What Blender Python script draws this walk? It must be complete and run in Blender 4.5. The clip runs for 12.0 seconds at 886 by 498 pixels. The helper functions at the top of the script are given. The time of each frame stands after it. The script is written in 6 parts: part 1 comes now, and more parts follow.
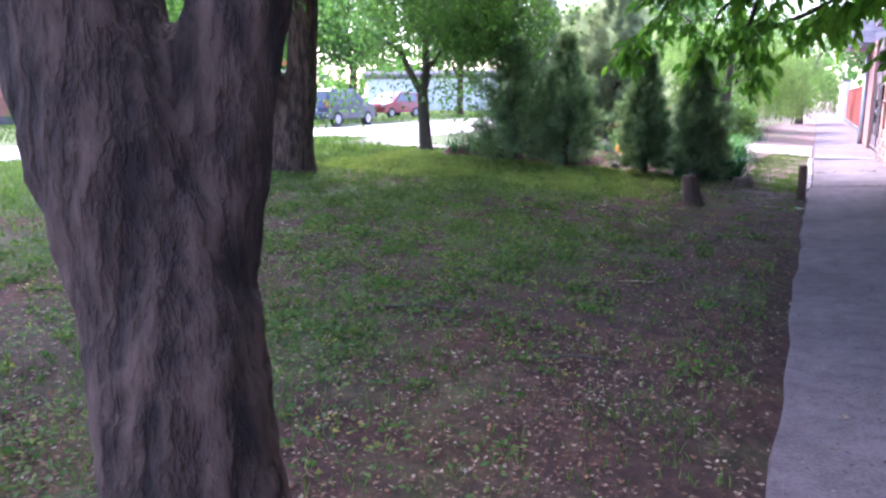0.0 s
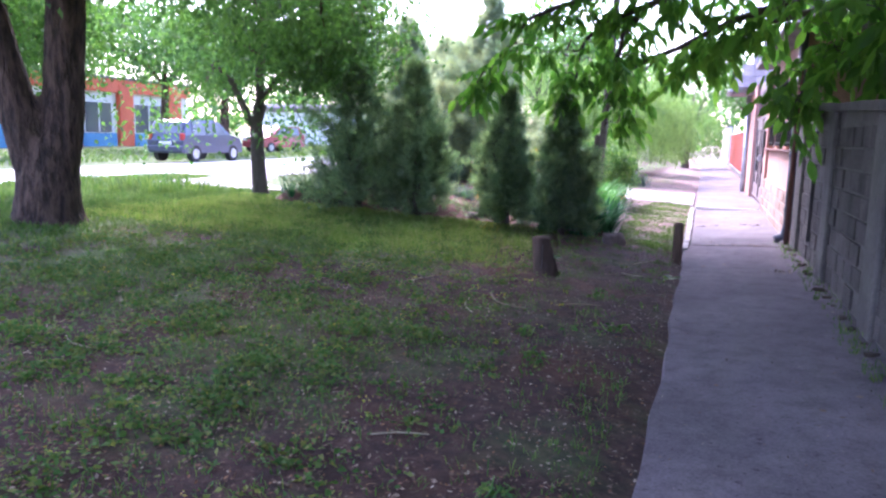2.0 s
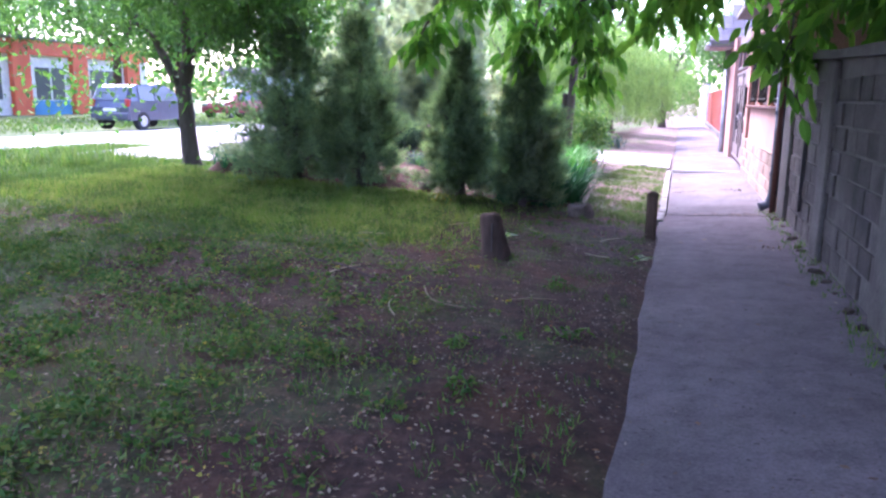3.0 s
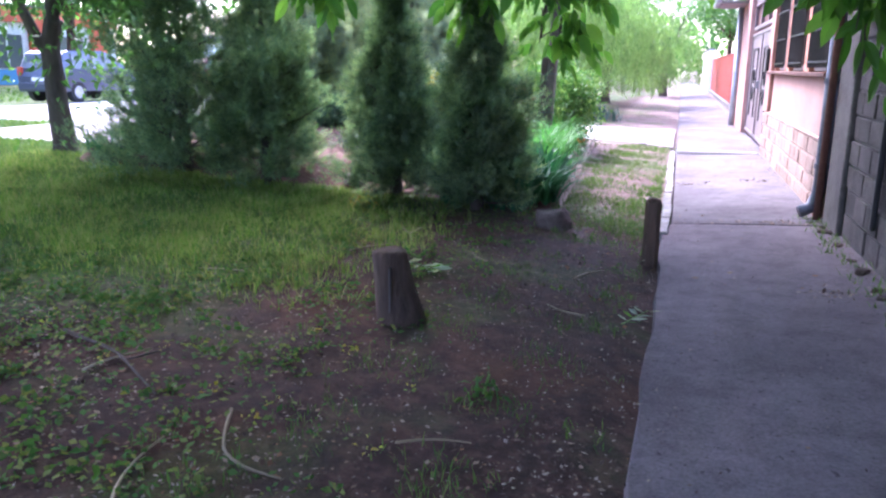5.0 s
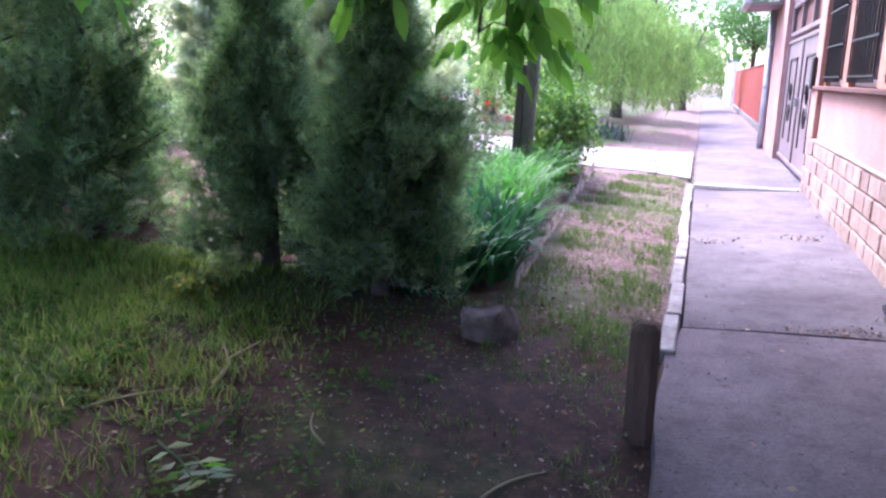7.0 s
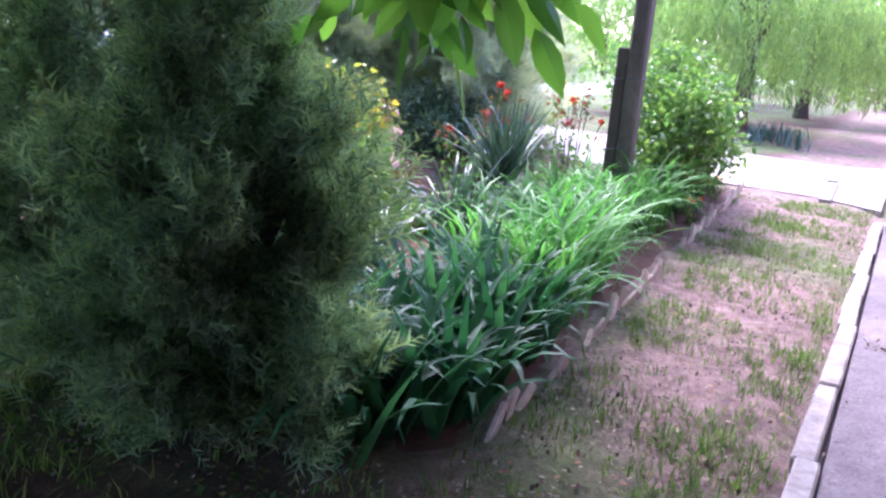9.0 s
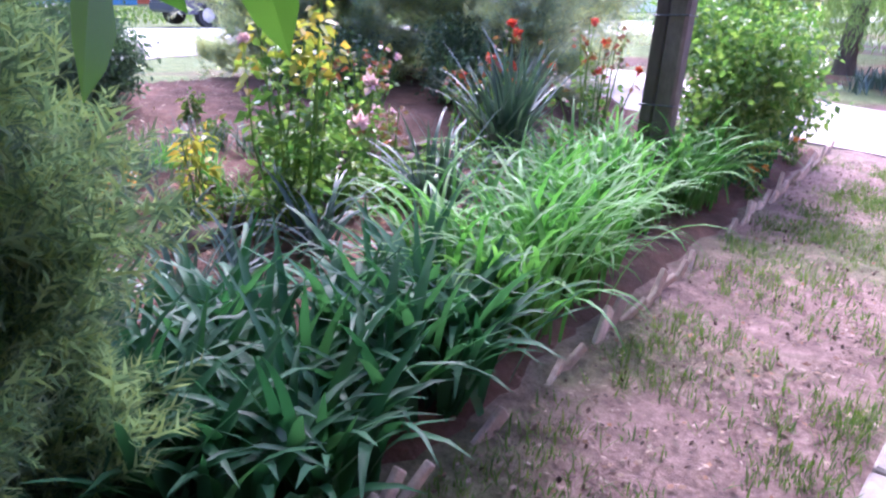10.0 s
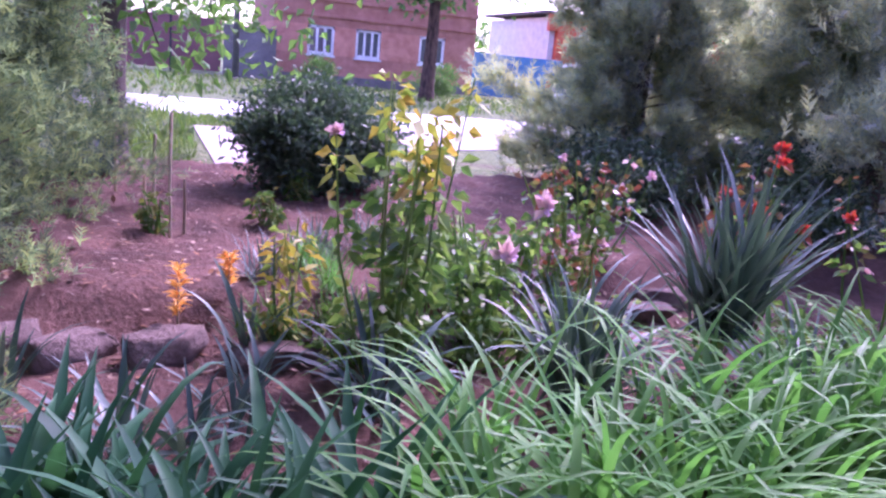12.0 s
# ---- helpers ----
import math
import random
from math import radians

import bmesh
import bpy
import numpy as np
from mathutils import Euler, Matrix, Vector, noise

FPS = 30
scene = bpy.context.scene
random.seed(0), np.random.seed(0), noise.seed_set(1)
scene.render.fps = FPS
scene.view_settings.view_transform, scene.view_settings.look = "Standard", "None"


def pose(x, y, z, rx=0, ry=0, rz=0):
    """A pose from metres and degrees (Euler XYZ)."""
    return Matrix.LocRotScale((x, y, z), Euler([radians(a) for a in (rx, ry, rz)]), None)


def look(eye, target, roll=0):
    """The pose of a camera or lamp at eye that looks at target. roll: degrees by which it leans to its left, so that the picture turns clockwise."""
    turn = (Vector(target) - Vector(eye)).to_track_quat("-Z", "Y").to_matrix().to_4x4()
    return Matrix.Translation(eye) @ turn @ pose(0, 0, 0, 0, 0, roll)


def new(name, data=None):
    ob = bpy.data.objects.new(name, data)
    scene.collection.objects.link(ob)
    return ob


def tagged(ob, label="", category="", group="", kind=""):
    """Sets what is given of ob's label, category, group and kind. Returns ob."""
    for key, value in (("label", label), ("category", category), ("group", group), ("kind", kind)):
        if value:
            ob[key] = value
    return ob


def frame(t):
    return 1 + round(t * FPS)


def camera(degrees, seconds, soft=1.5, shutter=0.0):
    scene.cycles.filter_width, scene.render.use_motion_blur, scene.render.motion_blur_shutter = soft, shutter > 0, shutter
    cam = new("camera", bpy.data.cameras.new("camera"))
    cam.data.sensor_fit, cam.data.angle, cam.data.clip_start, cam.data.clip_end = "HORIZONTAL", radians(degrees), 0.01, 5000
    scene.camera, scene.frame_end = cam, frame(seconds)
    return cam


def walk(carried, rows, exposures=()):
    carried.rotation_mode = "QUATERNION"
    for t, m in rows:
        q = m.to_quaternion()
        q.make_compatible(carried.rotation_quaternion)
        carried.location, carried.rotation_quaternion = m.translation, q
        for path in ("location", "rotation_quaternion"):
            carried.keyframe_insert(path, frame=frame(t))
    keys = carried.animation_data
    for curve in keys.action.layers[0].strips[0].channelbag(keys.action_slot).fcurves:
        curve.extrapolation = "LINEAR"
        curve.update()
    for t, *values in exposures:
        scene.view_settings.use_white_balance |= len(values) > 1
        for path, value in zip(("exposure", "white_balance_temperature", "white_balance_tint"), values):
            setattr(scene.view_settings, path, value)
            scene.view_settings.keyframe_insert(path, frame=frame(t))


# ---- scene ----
cam = camera(60.6, 12.0, soft=2.4)
METRES, EYE, TILT, LEAN, TURN = 15.6, 1.5, 3.4, -1.7, 26.2
ROWS = [
    (0.0, 0.0, 0.0, 0.0, -0.43, -14.67, 1.65),
    (0.5, 0.0217, 0.0399, -0.0016, -3.66, -14.49, 1.21),
    (1.0, 0.0418, 0.0748, -0.0029, -5.72, -12.93, 0.48),
    (1.5, 0.0611, 0.1117, -0.0055, -6.62, -11.59, -0.21),
    (2.0, 0.0831, 0.1483, -0.0092, -7.3, -12.08, -0.18),
    (2.5, 0.1022, 0.1882, -0.0132, -8.31, -12.78, -0.1),
    (3.0, 0.1219, 0.2264, -0.0164, -9.05, -14.84, 0.57),
    (5.0, 0.1968, 0.3944, -0.0303, -9.17, -17.16, 0.76),
    (5.5, 0.2152, 0.4375, -0.0333, -9.34, -16.68, -1.06),
    (6.0, 0.2359, 0.479, -0.0367, -8.37, -17.76, -0.6),
    (6.5, 0.2575, 0.5214, -0.0388, -7.97, -16.55, -0.25),
    (7.0, 0.2793, 0.562, -0.0421, -7.68, -16.52, 0.11),
    (7.5, 0.3002, 0.6022, -0.0436, -6.01, -14.63, -0.04),
    (9.5, 0.38, 0.7492, -0.0573, 9.19, -19.29, 0.18),
    (10.0, 0.3971, 0.787, -0.0598, 12.53, -21.78, 0.33),
    (10.5, 0.4088, 0.8225, -0.0613, 19.75, -21.01, -0.75),
    (11.0, 0.4198, 0.8516, -0.0621, 28.46, -18.24, -1.1),
    (11.5, 0.4282, 0.8802, -0.0658, 34.49, -15.44, -1.83),
    (12.0, 0.4361, 0.895, -0.0657, 44.25, -14.81, -1.79),
]
walk(cam, [(t, pose(0, 0, EYE, TILT, LEAN, TURN) @ pose(METRES * x, METRES * y, METRES * z, 90 + pitch, roll, yaw)) for t, x, y, z, yaw, pitch, roll in ROWS],
     [(0.0, 2.8, 5650, 36), (3.0, 2.95, 5450, 40), (5.0, 2.95, 5400, 32), (7.5, 2.72, 5450, 38), (9.5, 2.98, 5480, 39), (10.2, 2.72, 5480, 47), (12.0, 2.38, 5450, 82)])

# ---------------- light ----------------
world = bpy.data.worlds.new("sky")
scene.world = world
world.use_nodes = True
wn = world.node_tree
sky = wn.nodes.new("ShaderNodeTexSky")
sky.sky_type, sky.sun_disc = "NISHITA", False
SUN_DIR = Vector((-0.42, 0.50, 0.80)).normalized()
sky.sun_elevation = math.asin(SUN_DIR.z)
sky.sun_rotation = math.atan2(SUN_DIR.x, SUN_DIR.y)
sky.dust_density, sky.air_density = 3.0, 1.0
wn.links.new(sky.outputs[0], wn.nodes["Background"].inputs[0])
wn.nodes["Background"].inputs[1].default_value = 0.15
sun = new("sun", bpy.data.lights.new("sun", "SUN"))
sun.data.energy, sun.data.angle, sun.data.color = 1.3, radians(20), (1.0, 0.95, 0.88)
sun.matrix_world = look(SUN_DIR * 60, (0, 0, 0))


# ---------------- materials ----------------
def nodes_of(name):
    m = bpy.data.materials.new(name)
    m.use_nodes = True
    return m, m.node_tree, m.node_tree.nodes["Principled BSDF"]


def ramp(nt, src, stops):
    r = nt.nodes.new("ShaderNodeValToRGB")
    while len(r.color_ramp.elements) < len(stops):
        r.color_ramp.elements.new(0.5)
    for e, (p, c) in zip(r.color_ramp.elements, stops):
        e.position, e.color = p, (*c, 1)
    nt.links.new(src, r.inputs[0])
    return r.outputs[0]


def noise_of(nt, scale, detail=4, stretch=(1, 1, 1), rough=0.55):
    tc = nt.nodes.new("ShaderNodeNewGeometry")
    mp = nt.nodes.new("ShaderNodeMapping")
    mp.inputs["Scale"].default_value = stretch
    nt.links.new(tc.outputs["Position"], mp.inputs[0])
    n = nt.nodes.new("ShaderNodeTexNoise")
    n.inputs["Scale"].default_value, n.inputs["Detail"].default_value = scale, detail
    n.inputs["Roughness"].default_value = rough
    nt.links.new(mp.outputs[0], n.inputs["Vector"])
    return n.outputs["Fac"]


def mix(nt, fac, a, b, mode="MIX"):
    m = nt.nodes.new("ShaderNodeMix")
    m.data_type, m.blend_type = "RGBA", mode
    for sock, v in ((m.inputs[0], fac), (m.inputs[6], a), (m.inputs[7], b)):
        if hasattr(v, "links"):
            nt.links.new(v, sock)
        else:
            sock.default_value = v if isinstance(v, float) else (*v, 1)
    return m.outputs[2]


def bump(nt, bsdf, height, strength, dist=0.02):
    b = nt.nodes.new("ShaderNodeBump")
    b.inputs["Strength"].default_value, b.inputs["Distance"].default_value = strength, dist
    nt.links.new(height, b.inputs["Height"])
    nt.links.new(b.outputs[0], bsdf.inputs["Normal"])


def rough_mat(name, dark, light, big=1.5, fine=25.0, rough=0.85, metal=0.0, relief=0.4, stretch=(1, 1, 1), per=0.0, dist=0.01):
    """Two colours mottled at two scales, with fine relief; per: how far pieces differ."""
    m, nt, b = nodes_of(name)
    n1, n2 = noise_of(nt, big, 5, stretch), noise_of(nt, fine, 6, stretch, 0.7)
    c1 = ramp(nt, n1, [(0.3, dark), (0.7, light)])
    c2 = ramp(nt, n2, [(0.25, (0.55, 0.55, 0.55)), (0.75, (1.25, 1.25, 1.25))])
    col = mix(nt, 0.8, c1, c2, "MULTIPLY")
    if per:
        oi = nt.nodes.new("ShaderNodeObjectInfo")
        gi = nt.nodes.new("ShaderNodeNewGeometry")
        ad = nt.nodes.new("ShaderNodeMath")
        ad.operation = "ADD"
        nt.links.new(oi.outputs["Random"], ad.inputs[0])
        nt.links.new(gi.outputs["Random Per Island"], ad.inputs[1])
        fr = nt.nodes.new("ShaderNodeMath")
        fr.operation = "FRACT"
        nt.links.new(ad.outputs[0], fr.inputs[0])
        col = mix(nt, 1.0, col, ramp(nt, fr.outputs[0], [(0, (1 - per,) * 3), (1, (1 + per,) * 3)]), "MULTIPLY")
    nt.links.new(col, b.inputs["Base Color"])
    b.inputs["Roughness"].default_value, b.inputs["Metallic"].default_value = rough, metal
    bump(nt, b, n2, relief, dist)
    return m


def leaf_mat(name, shades, gloss=0.45, through_light=0.35, tone=0.6, shine=0.5):
    """Leaf colours picked leaf by leaf, partly letting light through."""
    m, nt, b = nodes_of(name)
    g = nt.nodes.new("ShaderNodeNewGeometry")
    n = len(shades)
    oi = nt.nodes.new("ShaderNodeObjectInfo")
    ad, fr = nt.nodes.new("ShaderNodeMath"), nt.nodes.new("ShaderNodeMath")
    ad.operation, fr.operation = "ADD", "FRACT"
    nt.links.new(g.outputs["Random Per Island"], ad.inputs[0])
    nt.links.new(oi.outputs["Random"], ad.inputs[1])
    nt.links.new(ad.outputs[0], fr.inputs[0])
    col = ramp(nt, fr.outputs[0], [((i + 0.5) / n, c) for i, c in enumerate(shades)])
    patch = ramp(nt, noise_of(nt, 2.2, 3), [(0.3, (tone,) * 3), (0.7, (1.15,) * 3)])
    col = mix(nt, 1.0, col, patch, "MULTIPLY")
    nt.links.new(col, b.inputs["Base Color"])
    b.inputs["Roughness"].default_value, b.inputs["Specular IOR Level"].default_value = gloss, shine
    t = nt.nodes.new("ShaderNodeBsdfTranslucent")
    nt.links.new(mix(nt, 1.0, col, (1.25, 1.4, 0.75), "MULTIPLY"), t.inputs[0])
    mx = nt.nodes.new("ShaderNodeMixShader")
    mx.inputs[0].default_value = through_light
    out = nt.nodes["Material Output"]
    nt.links.new(b.outputs[0], mx.inputs[1])
    nt.links.new(t.outputs[0], mx.inputs[2])
    nt.links.new(mx.outputs[0], out.inputs[0])
    return m


def plain(name, col, rough=0.5, metal=0.0):
    return rough_mat(name, tuple(c * 0.85 for c in col), tuple(min(1, c * 1.12) for c in col), 3, 40, rough, metal, 0.08)


def bark_mat(name, dark, light):
    """Furrowed bark: long plates parted by dark cracks."""
    m, nt, b = nodes_of(name)
    plates = noise_of(nt, 13, 5, (1, 1, 0.28), 0.6)
    fine = noise_of(nt, 55, 5, (1, 1, 0.4), 0.7)
    big = noise_of(nt, 2.2, 4)
    col = ramp(nt, plates, [(0.36, tuple(c * 0.38 for c in dark)), (0.48, dark), (0.66, light)])
    col = mix(nt, 0.8, col, ramp(nt, fine, [(0.25, (0.6,) * 3), (0.75, (1.3,) * 3)]), "MULTIPLY")
    col = mix(nt, 0.7, col, ramp(nt, big, [(0.3, (0.75, 0.72, 0.68)), (0.7, (1.2, 1.12, 1.08))]), "MULTIPLY")
    nt.links.new(col, b.inputs["Base Color"])
    b.inputs["Roughness"].default_value = 0.95
    add = nt.nodes.new("ShaderNodeMath")
    add.operation = "MULTIPLY_ADD"
    nt.links.new(fine, add.inputs[0])
    add.inputs[1].default_value = 0.3
    nt.links.new(ramp(nt, plates, [(0.34, (0, 0, 0)), (0.56, (0.8,) * 3), (0.8, (1,) * 3)]), add.inputs[2])
    bump(nt, b, add.outputs[0], 1.0, 0.035)
    return m


M_BARK = bark_mat("bark", (0.074, 0.043, 0.029), (0.150, 0.092, 0.064))
M_BARK2 = rough_mat("thin bark", (0.06, 0.05, 0.04), (0.14, 0.11, 0.09), 4, 22, 0.9, 0, 0.8, (1, 1, 0.3), dist=0.03)


def worn_paving(name, dark, light):
    """Trodden paving: broad stains, blotches, gritty grain and small dark pits."""
    m, nt, b = nodes_of(name)
    broad, blot, grain, pit = noise_of(nt, 0.8, 4), noise_of(nt, 5.5, 6, rough=0.7), noise_of(nt, 60, 4, rough=0.8), noise_of(nt, 24, 3, rough=0.6)
    col = ramp(nt, broad, [(0.3, dark), (0.7, light)])
    col = mix(nt, 0.9, col, ramp(nt, blot, [(0.3, (0.62, 0.60, 0.60)), (0.5, (0.95, 0.95, 0.95)), (0.72, (1.2, 1.18, 1.2))]), "MULTIPLY")
    col = mix(nt, 0.9, col, ramp(nt, grain, [(0.3, (0.55,) * 3), (0.7, (1.35,) * 3)]), "MULTIPLY")
    col = mix(nt, 1.0, col, ramp(nt, pit, [(0.28, (0.35, 0.33, 0.3)), (0.36, (1, 1, 1))]), "MULTIPLY")
    nt.links.new(col, b.inputs["Base Color"])
    b.inputs["Roughness"].default_value = 0.93
    bump(nt, b, mix(nt, 0.5, grain, blot), 0.6, 0.015)
    return m


M_CONC = worn_paving("pavement concrete", (0.090, 0.076, 0.082), (0.185, 0.162, 0.170))
M_PATH = worn_paving("dark worn asphalt", (0.115, 0.092, 0.099), (0.202, 0.165, 0.174))
M_KERB = rough_mat("white painted kerb", (0.17, 0.15, 0.14), (0.40, 0.37, 0.35), 6, 30, 0.85, 0, 0.5, per=0.15)
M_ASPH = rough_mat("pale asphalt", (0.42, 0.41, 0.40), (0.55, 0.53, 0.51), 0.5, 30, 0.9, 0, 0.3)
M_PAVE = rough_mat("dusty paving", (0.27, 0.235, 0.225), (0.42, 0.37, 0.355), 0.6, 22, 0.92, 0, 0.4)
M_SOIL = rough_mat("bed soil", (0.062, 0.030, 0.022), (0.20, 0.105, 0.078), 2.2, 28, 0.97, 0, 1.0, dist=0.04)
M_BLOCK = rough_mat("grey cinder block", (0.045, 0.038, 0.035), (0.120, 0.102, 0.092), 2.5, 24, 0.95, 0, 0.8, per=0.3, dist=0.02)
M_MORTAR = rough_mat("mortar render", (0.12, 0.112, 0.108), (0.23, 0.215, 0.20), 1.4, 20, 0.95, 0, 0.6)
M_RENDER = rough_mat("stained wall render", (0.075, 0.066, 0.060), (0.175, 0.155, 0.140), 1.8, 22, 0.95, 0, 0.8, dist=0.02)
M_BRICK = rough_mat("red brick", (0.42, 0.165, 0.105), (0.60, 0.28, 0.19), 3, 30, 0.9, 0, 0.5, per=0.2)
M_PINKBR = rough_mat("pale pink brick", (0.40, 0.21, 0.16), (0.54, 0.31, 0.25), 4, 30, 0.9, 0, 0.4)
M_DARKBR = rough_mat("dark brick", (0.09, 0.035, 0.025), (0.17, 0.07, 0.05), 2, 25, 0.9, 0, 0.5)
M_PLINTH = rough_mat("tan stone cladding", (0.30, 0.20, 0.155), (0.47, 0.33, 0.265), 3, 24, 0.85, 0, 0.6, per=0.18)
M_PLASTER = rough_mat("pink plaster", (0.42, 0.235, 0.195), (0.53, 0.32, 0.27), 1.0, 45, 0.9, 0, 0.3)
M_GATE = rough_mat("brown sheet metal", (0.22, 0.17, 0.17), (0.30, 0.24, 0.24), 1.2, 40, 0.5, 0.2, 0.05)
M_DARKMET = plain("black ironwork", (0.035, 0.033, 0.035), 0.5, 0.4)
M_PIPE = rough_mat("galvanised pipe", (0.40, 0.41, 0.44), (0.58, 0.59, 0.62), 5, 30, 0.4, 0.7, 0.1)
M_PIPED = rough_mat("grey painted pipe", (0.085, 0.09, 0.11), (0.15, 0.158, 0.19), 5, 30, 0.45, 0.5, 0.1)
M_ROOF = rough_mat("grey roof tiles", (0.16, 0.14, 0.15), (0.28, 0.25, 0.26), 2, 20, 0.8, 0, 0.5, per=0.2)
M_FENCE = rough_mat("red sheet fence", (0.30, 0.045, 0.032), (0.42, 0.075, 0.05), 1.5, 20, 0.55, 0.1, 0.1, per=0.1)
M_MAROON = rough_mat("maroon sheet fence", (0.16, 0.06, 0.06), (0.22, 0.09, 0.085), 1, 20, 0.5, 0.1, 0.08)
M_WHITE = plain("white paint", (0.78, 0.78, 0.76), 0.5)
M_STONE = rough_mat("field stone", (0.12, 0.088, 0.078), (0.30, 0.23, 0.20), 4, 18, 0.92, 0, 0.9, dist=0.03)
M_STUMP = rough_mat("weathered stump wood", (0.046, 0.028, 0.021), (0.165, 0.100, 0.070), 7, 26, 0.93, 0, 1.0, (1, 1, 0.25), dist=0.03)
M_BROWNST = rough_mat("brown stone", (0.085, 0.060, 0.052), (0.23, 0.17, 0.145), 5, 22, 0.95, 0, 1.0, dist=0.03)
M_POLE = rough_mat("weathered concrete post", (0.10, 0.082, 0.072), (0.19, 0.16, 0.14), 3, 28, 0.9, 0, 0.6, (1, 1, 0.5))
M_POLEW = rough_mat("tarred timber", (0.06, 0.046, 0.040), (0.135, 0.108, 0.095), 3, 30, 0.85, 0, 0.7, (1, 1, 0.2))
M_SLAT = rough_mat("weathered brick edging", (0.36, 0.28, 0.23), (0.62, 0.50, 0.42), 6, 30, 0.9, 0, 0.6, per=0.25)
M_BLUE = rough_mat("blue paint", (0.06, 0.22, 0.42), (0.10, 0.32, 0.55), 1, 20, 0.5, 0, 0.05)
M_ORANGE = rough_mat("orange red paint", (0.60, 0.10, 0.04), (0.75, 0.16, 0.07), 1, 20, 0.5, 0, 0.05)

L_JUN = leaf_mat("juniper sprays", [(0.10, 0.165, 0.122), (0.16, 0.25, 0.17), (0.28, 0.385, 0.25), (0.255, 0.325, 0.165)], 0.6, 0.6, 0.65)
L_SPR = leaf_mat("blue juniper sprays", [(0.25, 0.31, 0.30), (0.33, 0.39, 0.36), (0.44, 0.48, 0.38), (0.40, 0.40, 0.26)], 0.6, 0.55, 0.8)
L_YEW = leaf_mat("dark evergreen leaves", [(0.045, 0.095, 0.062), (0.07, 0.135, 0.085), (0.105, 0.18, 0.11)], 0.6, 0.3)
L_TREE = leaf_mat("tree leaves", [(0.07, 0.17, 0.045), (0.095, 0.21, 0.05), (0.13, 0.26, 0.06), (0.09, 0.19, 0.07)], 0.5, 0.5)
L_WAL = leaf_mat("walnut leaves", [(0.07, 0.185, 0.03), (0.105, 0.25, 0.038), (0.165, 0.33, 0.05)], 0.45, 0.66, 0.8)
L_WIL = leaf_mat("willow leaves", [(0.21, 0.33, 0.11), (0.27, 0.39, 0.15), (0.16, 0.27, 0.09)], 0.5, 0.5)
L_IRIS = leaf_mat("iris leaves", [(0.020, 0.100, 0.050), (0.028, 0.130, 0.060), (0.045, 0.165, 0.075)], 0.5, 0.32, 0.75, 0.25)
L_LILY = leaf_mat("daylily leaves", [(0.060, 0.215, 0.05), (0.085, 0.265, 0.065), (0.125, 0.315, 0.09)], 0.48, 0.42, 0.8, 0.25)
L_YUC = leaf_mat("yucca leaves", [(0.045, 0.095, 0.08), (0.06, 0.12, 0.10), (0.09, 0.15, 0.13)], 0.45, 0.15, 0.8)
L_ROSE = leaf_mat("rose leaves", [(0.075, 0.175, 0.045), (0.115, 0.24, 0.06), (0.19, 0.30, 0.08)], 0.38, 0.4, 0.8)
L_GOLD = leaf_mat("young yellow leaves", [(0.28, 0.33, 0.055), (0.42, 0.40, 0.07), (0.44, 0.29, 0.06), (0.20, 0.31, 0.06)], 0.4, 0.4, 0.85)
L_AMBER = leaf_mat("amber young leaves", [(0.78, 0.40, 0.09), (0.86, 0.54, 0.16), (0.74, 0.32, 0.07)], 0.5, 0.45, 0.9)
L_ORNG = leaf_mat("orange petals", [(0.72, 0.24, 0.05), (0.78, 0.33, 0.08), (0.70, 0.20, 0.04)], 0.5, 0.35, 0.9)
L_RED = leaf_mat("red petals", [(0.50, 0.05, 0.035), (0.56, 0.10, 0.05), (0.42, 0.04, 0.04)], 0.5, 0.3, 0.9)
L_PINK = leaf_mat("pink petals", [(0.55, 0.36, 0.52), (0.66, 0.47, 0.60), (0.50, 0.30, 0.48)], 0.5, 0.35, 0.9)
L_REDLF = leaf_mat("reddish young leaves", [(0.26, 0.08, 0.05), (0.20, 0.12, 0.06), (0.12, 0.14, 0.05)], 0.4, 0.3, 0.85)
L_GRASS = leaf_mat("grass blades", [(0.07, 0.15, 0.03), (0.10, 0.195, 0.037), (0.18, 0.235, 0.06), (0.05, 0.12, 0.025)], 0.6, 0.4, 0.7, 0.3)
# yellowish grass, brightened in its colour to stand for sun on the lawn
L_SUNLIT_TURF = leaf_mat("yellowish lawn grass with sunlight in its colour", [(0.12, 0.225, 0.038), (0.175, 0.285, 0.05), (0.26, 0.33, 0.085), (0.34, 0.32, 0.14)], 0.6, 0.45, 0.7, 0.3)
L_CLOV = leaf_mat("low weed leaves", [(0.060, 0.135, 0.034), (0.080, 0.170, 0.042), (0.12, 0.19, 0.055), (0.20, 0.215, 0.06)], 0.75, 0.35, 0.75, 0.25)
L_LITTER = leaf_mat("dry leaf litter", [(0.17, 0.10, 0.06), (0.28, 0.19, 0.13), (0.36, 0.28, 0.20), (0.10, 0.058, 0.038), (0.26, 0.12, 0.05), (0.15, 0.085, 0.05)], 0.8, 0.05, 0.85)
L_RUST = leaf_mat("rusty dry leaves", [(0.21, 0.095, 0.045), (0.15, 0.07, 0.04), (0.25, 0.125, 0.06), (0.10, 0.055, 0.035)], 0.8, 0.05, 0.85)
L_CRUMB = leaf_mat("crumbs", [(0.05, 0.03, 0.022), (0.11, 0.07, 0.05), (0.19, 0.125, 0.09), (0.36, 0.29, 0.23), (0.07, 0.045, 0.03)], 0.9, 0.0, 0.85)
L_DRY = leaf_mat("bleached dry stalks", [(0.35, 0.28, 0.18), (0.48, 0.40, 0.28), (0.25, 0.19, 0.12)], 0.8, 0.05, 0.85)


